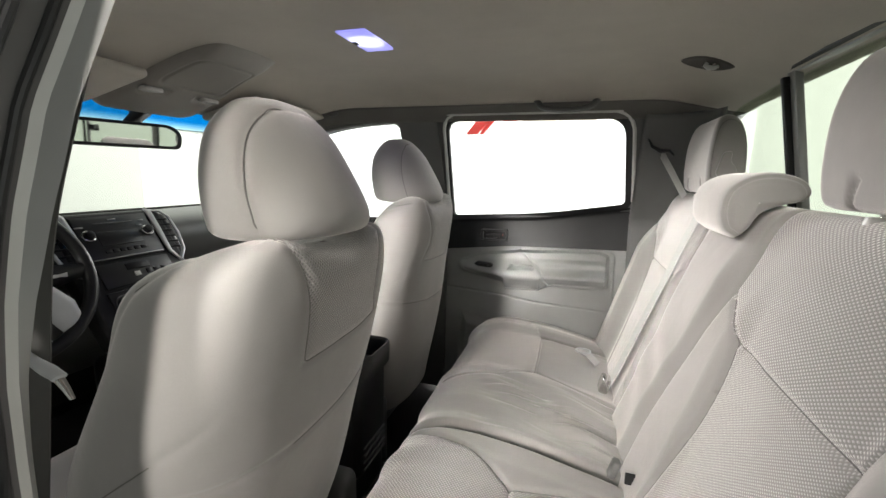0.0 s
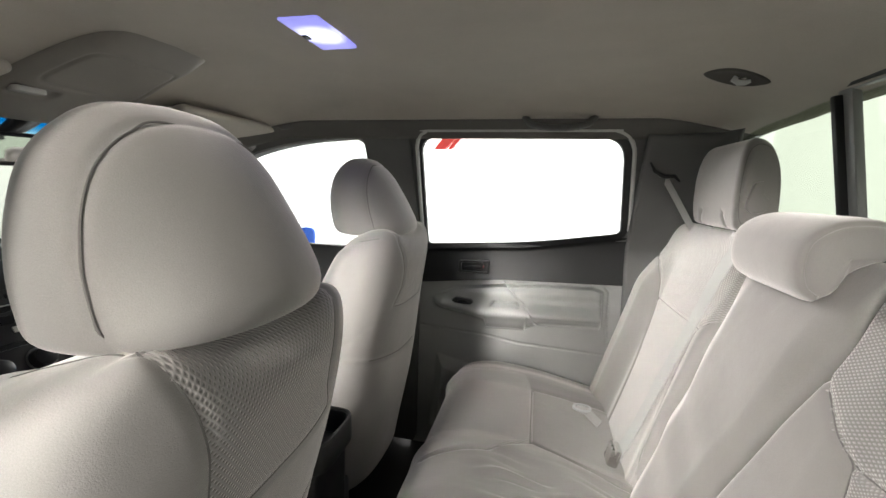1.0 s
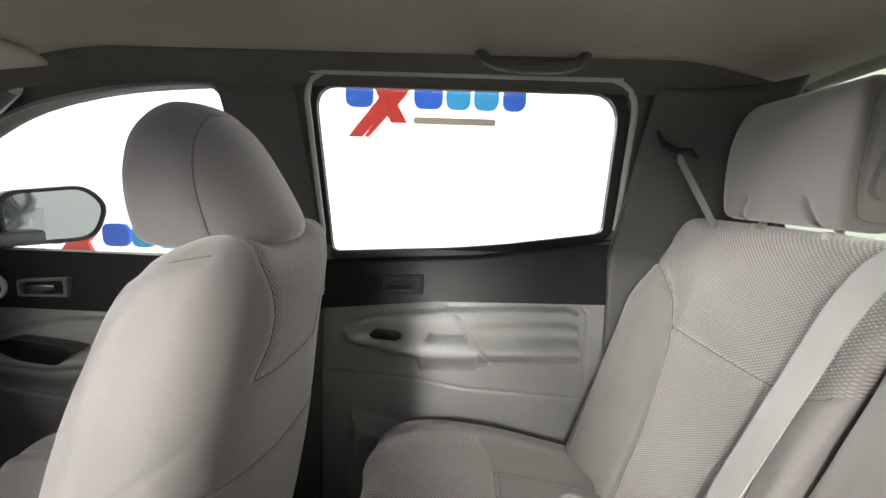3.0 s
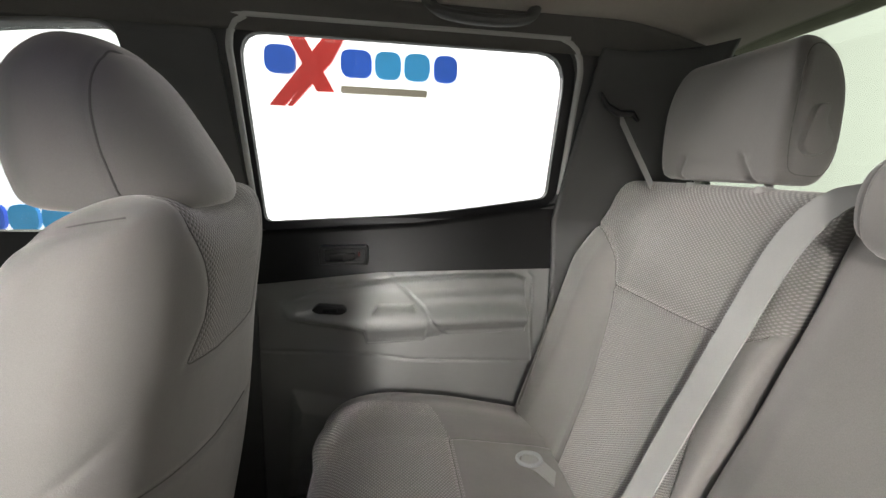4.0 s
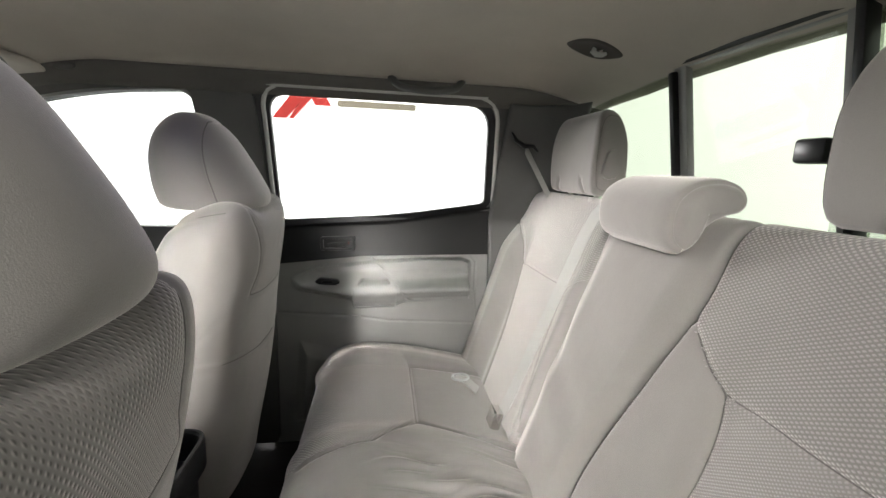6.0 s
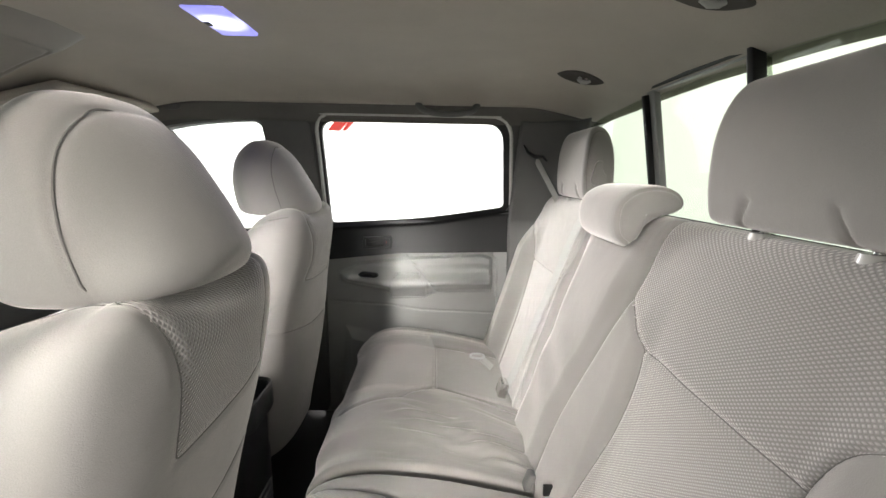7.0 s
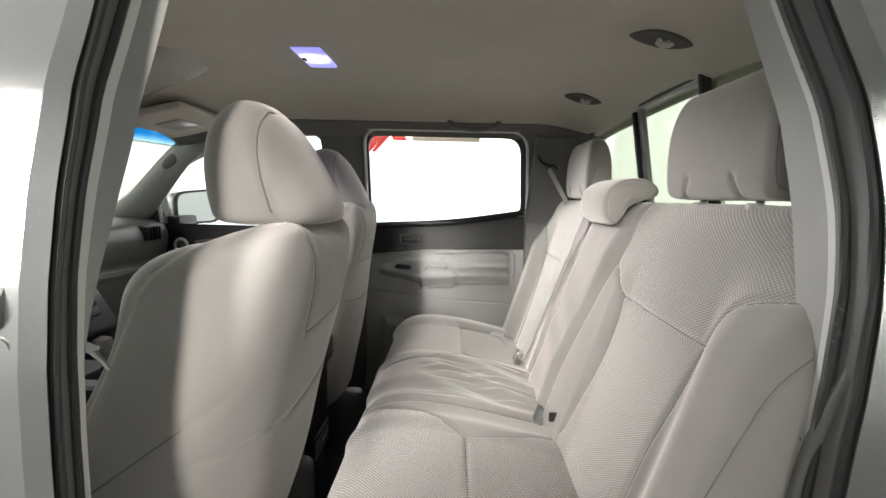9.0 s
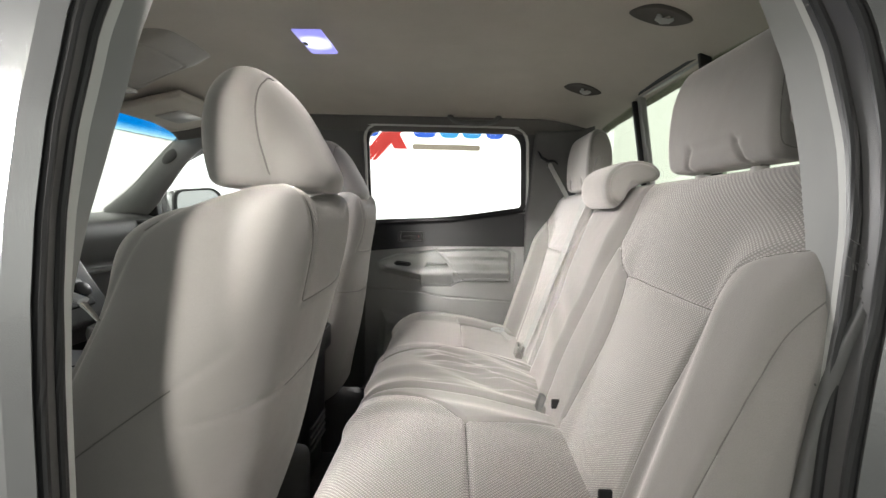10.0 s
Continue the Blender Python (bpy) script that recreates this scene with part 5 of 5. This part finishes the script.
for sgn in (-1, 1):
    part("trim_bar", tube(stack_pts([(-0.012, sgn * 0.126, 0.164), (0.000, sgn * 0.127, 0.150), (0.003, sgn * 0.124, 0.08), (0.001, sgn * 0.126, 0.0), (-0.004, sgn * 0.150, -0.035)]), [0.007, 0.009, 0.0095, 0.008, 0.005], 12, 0.7), M_SILVER, st, "silver bar beside the radio")
    part("trim_bar", tube(stack_pts([(-0.012, sgn * 0.130, 0.160), (-0.002, sgn * 0.165, 0.150), (-0.001, sgn * 0.186, 0.125), (-0.002, sgn * 0.190, 0.06), (-0.002, sgn * 0.178, 0.0), (-0.004, sgn * 0.150, -0.035)]), 0.006, 12, 0.7), M_SILVER, st, "silver vent frame")
    v = part("vent", stack((-0.05, sgn * 0.158 - 0.026, -0.01), (-0.008, sgn * 0.158 + 0.026, 0.146), 0.008), M_BLACK, da, "black air vent")
    for k in range(6):
        part("slat", stack((-0.012, sgn * 0.158 - 0.023, 0.012 + 0.021 * k), (-0.001, sgn * 0.158 + 0.023, 0.016 + 0.021 * k), 0.001, 1), M_DARK, v)
for sgn in (-1, 1):
    v = part("vent", box((-0.935, sgn * 0.585 - 0.055, 0.735), (-0.885, sgn * 0.585 + 0.055, 0.805), 0.012, 3), M_BLACK, da, "black side air vent")
    for k in range(6):
        part("slat", box((-0.891, sgn * 0.585 - 0.048 + 0.017 * k, 0.742), (-0.878, sgn * 0.585 - 0.044 + 0.017 * k, 0.798), 0.001), M_DARK, v)
part("lower_band", box((-0.875, -0.70, 0.628), (-0.850, 0.70, 0.645), 0.006), M_PILLAR, da, "grey strip along the dashboard")
part("instrument_hood", box((-0.965, -0.53, 0.80), (-0.815, -0.21, 0.86), 0.03, 4), M_DARK, da, "dark hood over the dials")
part("dials", box((-0.860, -0.51, 0.70), (-0.840, -0.23, 0.81), 0.01), M_BLACK, da, "black dial panel")

sw = thing("steering_wheel", "dark grey steering wheel with silver spokes", "steering wheel")
tilt = Matrix.Translation((-0.715, -0.390, 0.745)) @ Matrix.Rotation(radians(-24), 4, "Y")


def wheel(pts):
    return [tuple(tilt @ Vector((0, a, b))) for a, b in pts]


part("rim", tube(wheel([(0.188 * math.cos(a), 0.188 * math.sin(a)) for a in np.linspace(0, 2 * math.pi, 60, endpoint=False)]), 0.0155, 14, closed=True, up=(1, 0, 0)), M_DARK, sw, "dark leather-look rim")
bm = bmesh.new()
bmesh.ops.create_uvsphere(bm, u_segments=24, v_segments=12, radius=0.07, matrix=tilt @ Matrix.Translation((-0.01, 0, 0)) @ Matrix.Diagonal((0.45, 1.0, 0.85, 1)))
part("hub", bm, M_DARK, sw, "dark airbag cover")
for a in (math.pi, 0):
    part("spoke", tube(wheel([(0.05 * math.cos(a), 0.05 * math.sin(a) - 0.01), (0.12 * math.cos(a), -0.014), (0.18 * math.cos(a), -0.012)]), [0.034, 0.026, 0.018], 10, 0.4, up=(1, 0, 0)), M_DARK, sw, "dark spoke")
    part("switch_pad", tube(wheel([(0.085 * math.cos(a), -0.012), (0.135 * math.cos(a), -0.014)]), [0.020, 0.016], 12, 0.62, up=(1, 0, 0)), M_SILVER, sw, "silver switch pad on the spoke")
for k in (-1, 1):
    part("spoke", tube(wheel([(0.022 * k, -0.05), (0.036 * k, -0.12), (0.050 * k, -0.178)]), [0.016, 0.012, 0.011], 10, 0.5, up=(1, 0, 0)), M_SILVER, sw, "silver lower spoke")
part("spoke_trim", tube(wheel([(0.066, -0.045), (0.098, -0.095), (0.112, -0.150)]), [0.030, 0.034, 0.024], 12, 0.35, up=(1, 0, 0)), M_SILVER, sw, "wide silver trim of the lower spoke")
part("column", tube([(-0.70, -0.38, 0.735), (-0.95, -0.37, 0.64)], [0.05, 0.06], 16), M_BLACK, sw, "black steering column cover")

cc = thing("centre_console", "dark centre console with cup holders between the front seats", "console")
part("body", box((-0.92, -0.105, FLOOR), (-0.02, 0.105, 0.42), 0.03, 3), M_BLACK, cc)
part("rear_cover", box((-0.10, -0.085, 0.20), (-0.004, 0.085, 0.49), 0.025, 3), M_BLACK, cc, "black rear cover")
part("armrest_lid", box((-0.34, -0.10, 0.42), (-0.06, 0.10, 0.53), 0.03, 4), M_DARK, cc, "dark padded armrest lid")
cup = rounded([(-0.075, -0.078), (-0.075, 0.078), (0.018, 0.078), (0.018, -0.078)], 0.038, 6)
part("rear_tray", extrude_outline(cup, 2, 0.485, 0.540, 0.004, [(x * 0.86 - 0.004, y * 0.86) for x, y in cup]), M_BLACK, cc, "glossy black rear cup holder")
part("cup_rim", tube([(x * 0.94 - 0.002, y * 0.94, 0.541) for x, y in cup], 0.0035, 8, closed=True), M_RUBBER, cc, "rounded rim of the cup holder")
for k in range(4):
    part("vent_slat", box((-0.006, -0.060, 0.225 + 0.020 * k), (0.001, 0.060, 0.231 + 0.020 * k), 0.001, 1), M_PILLAR, cc, "thin pale vent slat")
part("shifter_plate", box((-0.80, -0.085, 0.415), (-0.44, 0.085, 0.432), 0.008), M_SILVER, cc, "silver gear selector plate")
part("gear_lever", tube([(-0.60, -0.02, 0.43), (-0.60, -0.02, 0.51)], 0.009, 10), M_METAL, cc, "chrome gear lever")
part("gear_knob", tube([(-0.60, -0.02, 0.484), (-0.60, -0.02, 0.497), (-0.601, -0.02, 0.52), (-0.602, -0.02, 0.536), (-0.602, -0.02, 0.543)], [0.014, 0.021, 0.024, 0.020, 0.008], 16), M_PILLAR, cc, "grey gear knob")
part("gear_gate", box((-0.65, -0.05, 0.430), (-0.55, 0.03, 0.4345), 0.002, 2), M_BLACK, cc, "black gear gate")

# mirror, visors, overhead console
rm = thing("rear_view_mirror", "black-framed rear view mirror on a stalk", "mirror")
out = rounded([(-0.145, -0.036), (-0.15, 0.012), (-0.12, 0.036), (0.12, 0.036), (0.15, 0.012), (0.145, -0.036)], 0.02)
turn_m = Matrix.Translation((-0.735, -0.05, 1.085)) @ Matrix.Rotation(radians(-17), 4, "Z") @ Matrix.Rotation(radians(3), 4, "Y")
bm = extrude_outline(out, 0, -0.022, 0.0, 0.006)
bmesh.ops.transform(bm, matrix=turn_m, verts=bm.verts)
part("shell", bm, M_BLACK, rm, "black plastic shell")
bm = extrude_outline([(a * 0.90, b * 0.74) for a, b in out], 0, 0.0, 0.003)
bmesh.ops.transform(bm, matrix=turn_m, verts=bm.verts)
part("mirror_glass", bm, M_MIRROR, rm, "silvered mirror glass", smooth=False)
part("stalk", tube([(-0.745, -0.035, 1.112), (-0.75, 0.0, 1.140), (-0.765, 0.02, 1.165)], [0.015, 0.019, 0.034], 12), M_BLACK, rm, "black stalk")
for sgn in (1, -1):
    v = thing("sun_visor", "beige-grey cloth sun visor folded up to the headliner", "sun visor", "sun visors")
    tv = Matrix.Rotation(radians(-13), 4, "Y")
    part("visor_board", box((-0.70, min(sgn * 0.17, sgn * 0.555), 1.172), (-0.475, max(sgn * 0.17, sgn * 0.555), 1.194), 0.010, 3, tv), M_HEAD, v)
    part("visor_label", box((-0.64, sgn * 0.34 - 0.06, 1.168), (-0.55, sgn * 0.34 + 0.06, 1.171), 0.001, 1, tv, (-0.5875, sgn * 0.36, 1.183)), M_CLEAR, v, "pale warning label")
    part("visor_rod", tube([(-0.69, sgn * 0.50, 1.155), (-0.71, sgn * 0.57, 1.155)], 0.006, 8), M_TRIM, v)
oc = thing("overhead_console", "grey overhead console with map lights under the headliner", "console")
xs = np.linspace(-0.30, -0.735, 90)
us = np.linspace(-1, 1, 90)
g = np.zeros((90, 90, 3))
for i, x in enumerate(xs):
    roof = 1.297 - 0.115 * smoothstep(-0.33, -0.76, x)
    hang = 0.012 + 0.030 * smoothstep(-0.30, -0.40, x)
    half = float(np.interp(x, [-0.735, -0.70, -0.60, -0.45, -0.30], [0.15, 0.165, 0.15, 0.125, 0.10]))
    g[i, :, 0], g[i, :, 1] = x, us * half
    g[i, :, 2] = roof - hang * (1 - np.abs(us) ** 10) + 0.012 * smoothstep(0.93, 1.0, np.abs(us)) + 0.02 * smoothstep(-0.715, -0.735, x) + 0.004
LID = rounded([(-0.40, -0.085), (-0.40, 0.085), (-0.545, 0.10), (-0.545, -0.10)], 0.03)
LAMPS = [rounded([(-0.56, s * 0.03), (-0.56, s * 0.125), (-0.61, s * 0.118), (-0.60, s * 0.04)], 0.018) for s in (-1, 1)]


def console_push(P, N):
    Q = P[:, :2]
    out = -0.0035 * np.exp(-((dist_line(Q, LID + LID[:1]) / 0.0032) ** 2))
    for lamp in LAMPS:
        d = dist_line(Q, lamp + lamp[:1])
        out -= 0.006 * np.where(inside(Q, lamp), smoothstep(0.0, 0.012, d), 0)
    return out * np.sign(-N[:, 2])


sheet(g, False, oc, [("body", M_OVER, "", None)], console_push)
for s in (-1, 1):
    lamp = rounded([(-0.563, s * 0.060), (-0.563, s * 0.118), (-0.600, s * 0.112), (-0.595, s * 0.066)], 0.014)
    z = 1.297 - 0.115 * float(smoothstep(-0.33, -0.76, np.float64(-0.58))) - 0.040
    part("map_light", extrude_outline(lamp, 2, z - 0.001, z + 0.01, 0.003), M_CLEAR, oc, "oval map light lens")

# dome lamp, grab handles, coat hooks
dl = thing("dome_light", "lit square dome lamp in the headliner", "lamp")
part("bezel", box((-0.036, -0.108, 1.284), (0.038, 0.042, 1.300), 0.006, 2), M_PILLAR, dl, "grey lamp rim")
part("lens", box((-0.034, -0.106, 1.279), (0.036, 0.040, 1.290), 0.004, 2), M_LENS, dl, "bluish lit lens")
part("lamp_switch", box((-0.030, -0.040, 1.2765), (-0.020, -0.022, 1.281), 0.002, 2), M_DARK, dl, "small dark rocker switch")


def grab_handle(x0, x1, y, z, sgn):
    h = thing("grab_handle", "grey grab handle above the door", "handle", "grab handles")
    pts = spline([(x0, sgn * (y + 0.015), z + 0.02), (x0 + 0.02, sgn * (y - 0.012), z - 0.008), (x0 + 0.05, sgn * (y - 0.022), z - 0.018), ((x0 + x1) / 2, sgn * (y - 0.026), z - 0.022), (x1 - 0.05, sgn * (y - 0.022), z - 0.018), (x1 - 0.02, sgn * (y - 0.012), z - 0.008), (x1, sgn * (y + 0.015), z + 0.02)], 28)
    part("grip", tube([tuple(p) for p in pts], 0.0115, 10, 0.8), M_PILLAR, h)
    for x in (x0, x1):
        part("mount", box((x - 0.015, sgn * y - 0.004, z + 0.014), (x + 0.015, sgn * y + 0.024, z + 0.040), 0.006, 3), M_PILLAR, h)


grab_handle(0.325, 0.520, 0.515, 1.222, 1)


def coat_hook(y):
    h = thing("coat_hook", "dark recessed coat hook cup in the headliner", "hook", "coat hooks")
    turn = Matrix.Translation((0.745, y, 0)) @ Matrix.Rotation(radians(-25), 4, "Z")

    def under(p):
        q = turn @ Vector(p)
        roof = float(np.interp(abs(q.y), [0.0, 0.25, 0.40, 0.50], [1.297, 1.292, 1.272, 1.24])) - 0.085 * float(smoothstep(0.66, 0.98, q.x)) - 0.012
        return Vector((q.x, q.y, roof + p[2]))

    n = 40
    verts, faces = [], []
    for k, (r, z) in enumerate(((1.12, 0.001), (1.06, -0.002), (0.98, -0.004), (0.88, -0.0035), (0.6, -0.002), (0.3, -0.0015))):
        for a in np.linspace(0, 2 * math.pi, n, endpoint=False):
            c, s = math.cos(a), math.sin(a)
            verts.append(under((0.052 * r * math.copysign(abs(c) ** 1.2, c), 0.036 * r * math.copysign(abs(s) ** 1.2, s), z)))
        if k:
            faces += [((k - 1) * n + i, (k - 1) * n + (i + 1) % n, k * n + (i + 1) % n, k * n + i) for i in range(n)]
    faces.append([5 * n + i for i in range(n)])
    mesh_object("cup", verts, faces, M_CUP, h, "dark plastic cup")
    pts = [under(p) for p in ((0.0, 0.0, -0.002), (-0.004, 0.0, -0.009), (0.004, 0.0, -0.013), (0.016, 0.0, -0.011), (0.024, 0.0, -0.006))]
    part("hook", tube(pts, [0.005, 0.006, 0.006, 0.005, 0.003], 10, 0.8, up=(0, 1, 0)), M_PALE, h, "pale plastic hook")


coat_hook(-0.246)
coat_hook(0.247)
bm = bmesh.new()
bmesh.ops.create_uvsphere(bm, u_segments=16, v_segments=8, radius=0.022, matrix=Matrix.Translation((-0.44, 0.535, 1.215)) @ Matrix.Diagonal((1.2, 0.5, 0.6, 1)))
tagged(part("roof_cover", bm, M_PILLAR), "small grey cap on the roof rail", "cap")

# ---------------------------------------------------------------- seat belts
bt = thing("seat_belt", "grey seat belt hanging from a loop on the quarter trim", "seat belt", "seat belts")
part("webbing", ribbon([(0.725, 0.580, 1.072), (0.755, 0.575, 1.02), (0.785, 0.565, 0.965), (0.81, 0.56, 0.92)], [(0.004, 0.010, 0.014)] * 4, 0.002, (-1, -0.3, 0)), M_BELT, bt)
part("guide_loop", tube([(0.682, 0.588, 1.118), (0.695, 0.584, 1.094), (0.718, 0.578, 1.080), (0.745, 0.575, 1.080), (0.758, 0.572, 1.066)], [0.004, 0.009, 0.011, 0.009, 0.005], 10, 0.7), M_BLACK, bt, "black belt guide")
bt = thing("seat_belt", "grey centre seat belt lying down the rear seat back", "seat belt", "seat belts")
pts = spline([(0.815, 0.150, 0.962), (0.770, 0.175, 0.945), (0.748, 0.206, 0.885), (0.710, 0.224, 0.76), (0.667, 0.238, 0.625), (0.622, 0.252, 0.48), (0.600, 0.262, 0.42)], 30)
part("webbing", ribbon([tuple(p) for p in pts], [(0.0, 0.020, 0.004)] * 31, 0.002, (-0.95, 0, 0.3)), M_BELT, bt)
part("tongue", box((0.575, 0.240, 0.395), (0.600, 0.285, 0.44), 0.005, 2, Matrix.Rotation(0.25, 4, "Y")), M_METAL, bt, "steel belt tongue")
bk = thing("belt_buckle", "pale webbing loop and buckle on the rear cushion", "buckle", "belt buckles")
part("strap", ribbon([(0.575, 0.40, 0.41), (0.545, 0.415, 0.432), (0.52, 0.43, 0.438)], [(0.008, 0.016, 0)] * 3, 0.004, (0, 0, 1)), M_BELT, bk)
part("loop", tube([(0.54 + 0.022 * math.cos(a) - 0.01, 0.42 + 0.018 * math.sin(a), 0.442) for a in np.linspace(0, 2 * math.pi, 20, endpoint=False)], 0.0035, 8, closed=True), M_SILVER, bk, "pale plastic loop")
bk = thing("belt_buckle", "grey belt buckle in the seat crease", "buckle", "belt buckles")
part("body", box((0.578, -0.105, 0.385), (0.594, -0.08, 0.425), 0.005, 3, Matrix.Rotation(0.3, 4, "Y")), M_PILLAR, bk)
for y in (-0.145, 0.59, -0.47):
    b = thing("seat_tag", "small dark tag in the seat crease", "tag", "seat tags")
    part("tab", box((0.600, y - 0.004, 0.415), (0.622, y + 0.004, 0.437), 0.002), M_DARK, b)
bt = thing("seat_belt", "grey driver's seat belt, webbing darkened for shade, with its tongue by the pillar", "seat belt", "seat belts")
pts = spline([(-0.072, -0.58, 1.12), (-0.080, -0.605, 1.03), (-0.090, -0.625, 0.945), (-0.107, -0.63, 0.874), (-0.135, -0.63, 0.752), (-0.175, -0.63, 0.572), (-0.225, -0.635, 0.33)], 28)
# Webbing is coloured dark for the shadow it hangs in.
part("webbing", ribbon([tuple(p) for p in pts], [(0.019, 0.006, 0.004)] * 29, 0.002, (0.3, -0.95, 0)), M_BELT_SHADE, bt)
part("tongue", tube([(-0.146, -0.645, 0.782), (-0.128, -0.645, 0.777), (-0.107, -0.645, 0.771), (-0.085, -0.645, 0.764), (-0.066, -0.645, 0.758)], [0.005, 0.0075, 0.007, 0.009, 0.008], 12, 0.5), M_SILVER, bt, "pale plastic grip of the belt tongue")
part("blade", tube([(-0.068, -0.645, 0.756), (-0.058, -0.645, 0.746), (-0.049, -0.645, 0.735)], [0.006, 0.0045, 0.003], 8, 0.35), M_METAL, bt, "steel blade of the belt tongue")

# ---------------------------------------------------------------- outside mirror
om = thing("side_mirror", "silver side mirror outside the front door", "mirror")
turn_o = Matrix.Translation((-0.905, 0.965, 0.872)) @ Matrix.Rotation(radians(-24), 4, "Z")
oval = rounded([(-0.135, -0.086), (-0.138, 0.066), (0.072, 0.088), (0.130, 0.024), (0.09, -0.084)], 0.05)
bm = extrude_outline(oval, 0, -0.11, 0.0, 0.03)
bmesh.ops.transform(bm, matrix=turn_o, verts=bm.verts)
part("shell", bm, M_BODY, om, "silver mirror shell")
bm = extrude_outline([(a * 1.02, b * 1.02) for a, b in oval], 0, -0.012, 0.010, 0.004, [(a * 0.90, b * 0.88) for a, b in oval])
bmesh.ops.transform(bm, matrix=turn_o, verts=bm.verts)
part("bezel", bm, M_BLACK, om, "black mirror bezel")
bm = extrude_outline([(a * 0.92, b * 0.90) for a, b in oval], 0, 0.001, 0.004)
bmesh.ops.transform(bm, matrix=turn_o, verts=bm.verts)
part("mirror_glass", bm, M_MIRROR_D, om, "mirror glass", smooth=False)
part("arm", box((-0.97, 0.78, 0.79), (-0.90, 0.92, 0.83), 0.012, 3), M_BLACK, om, "black mirror arm")
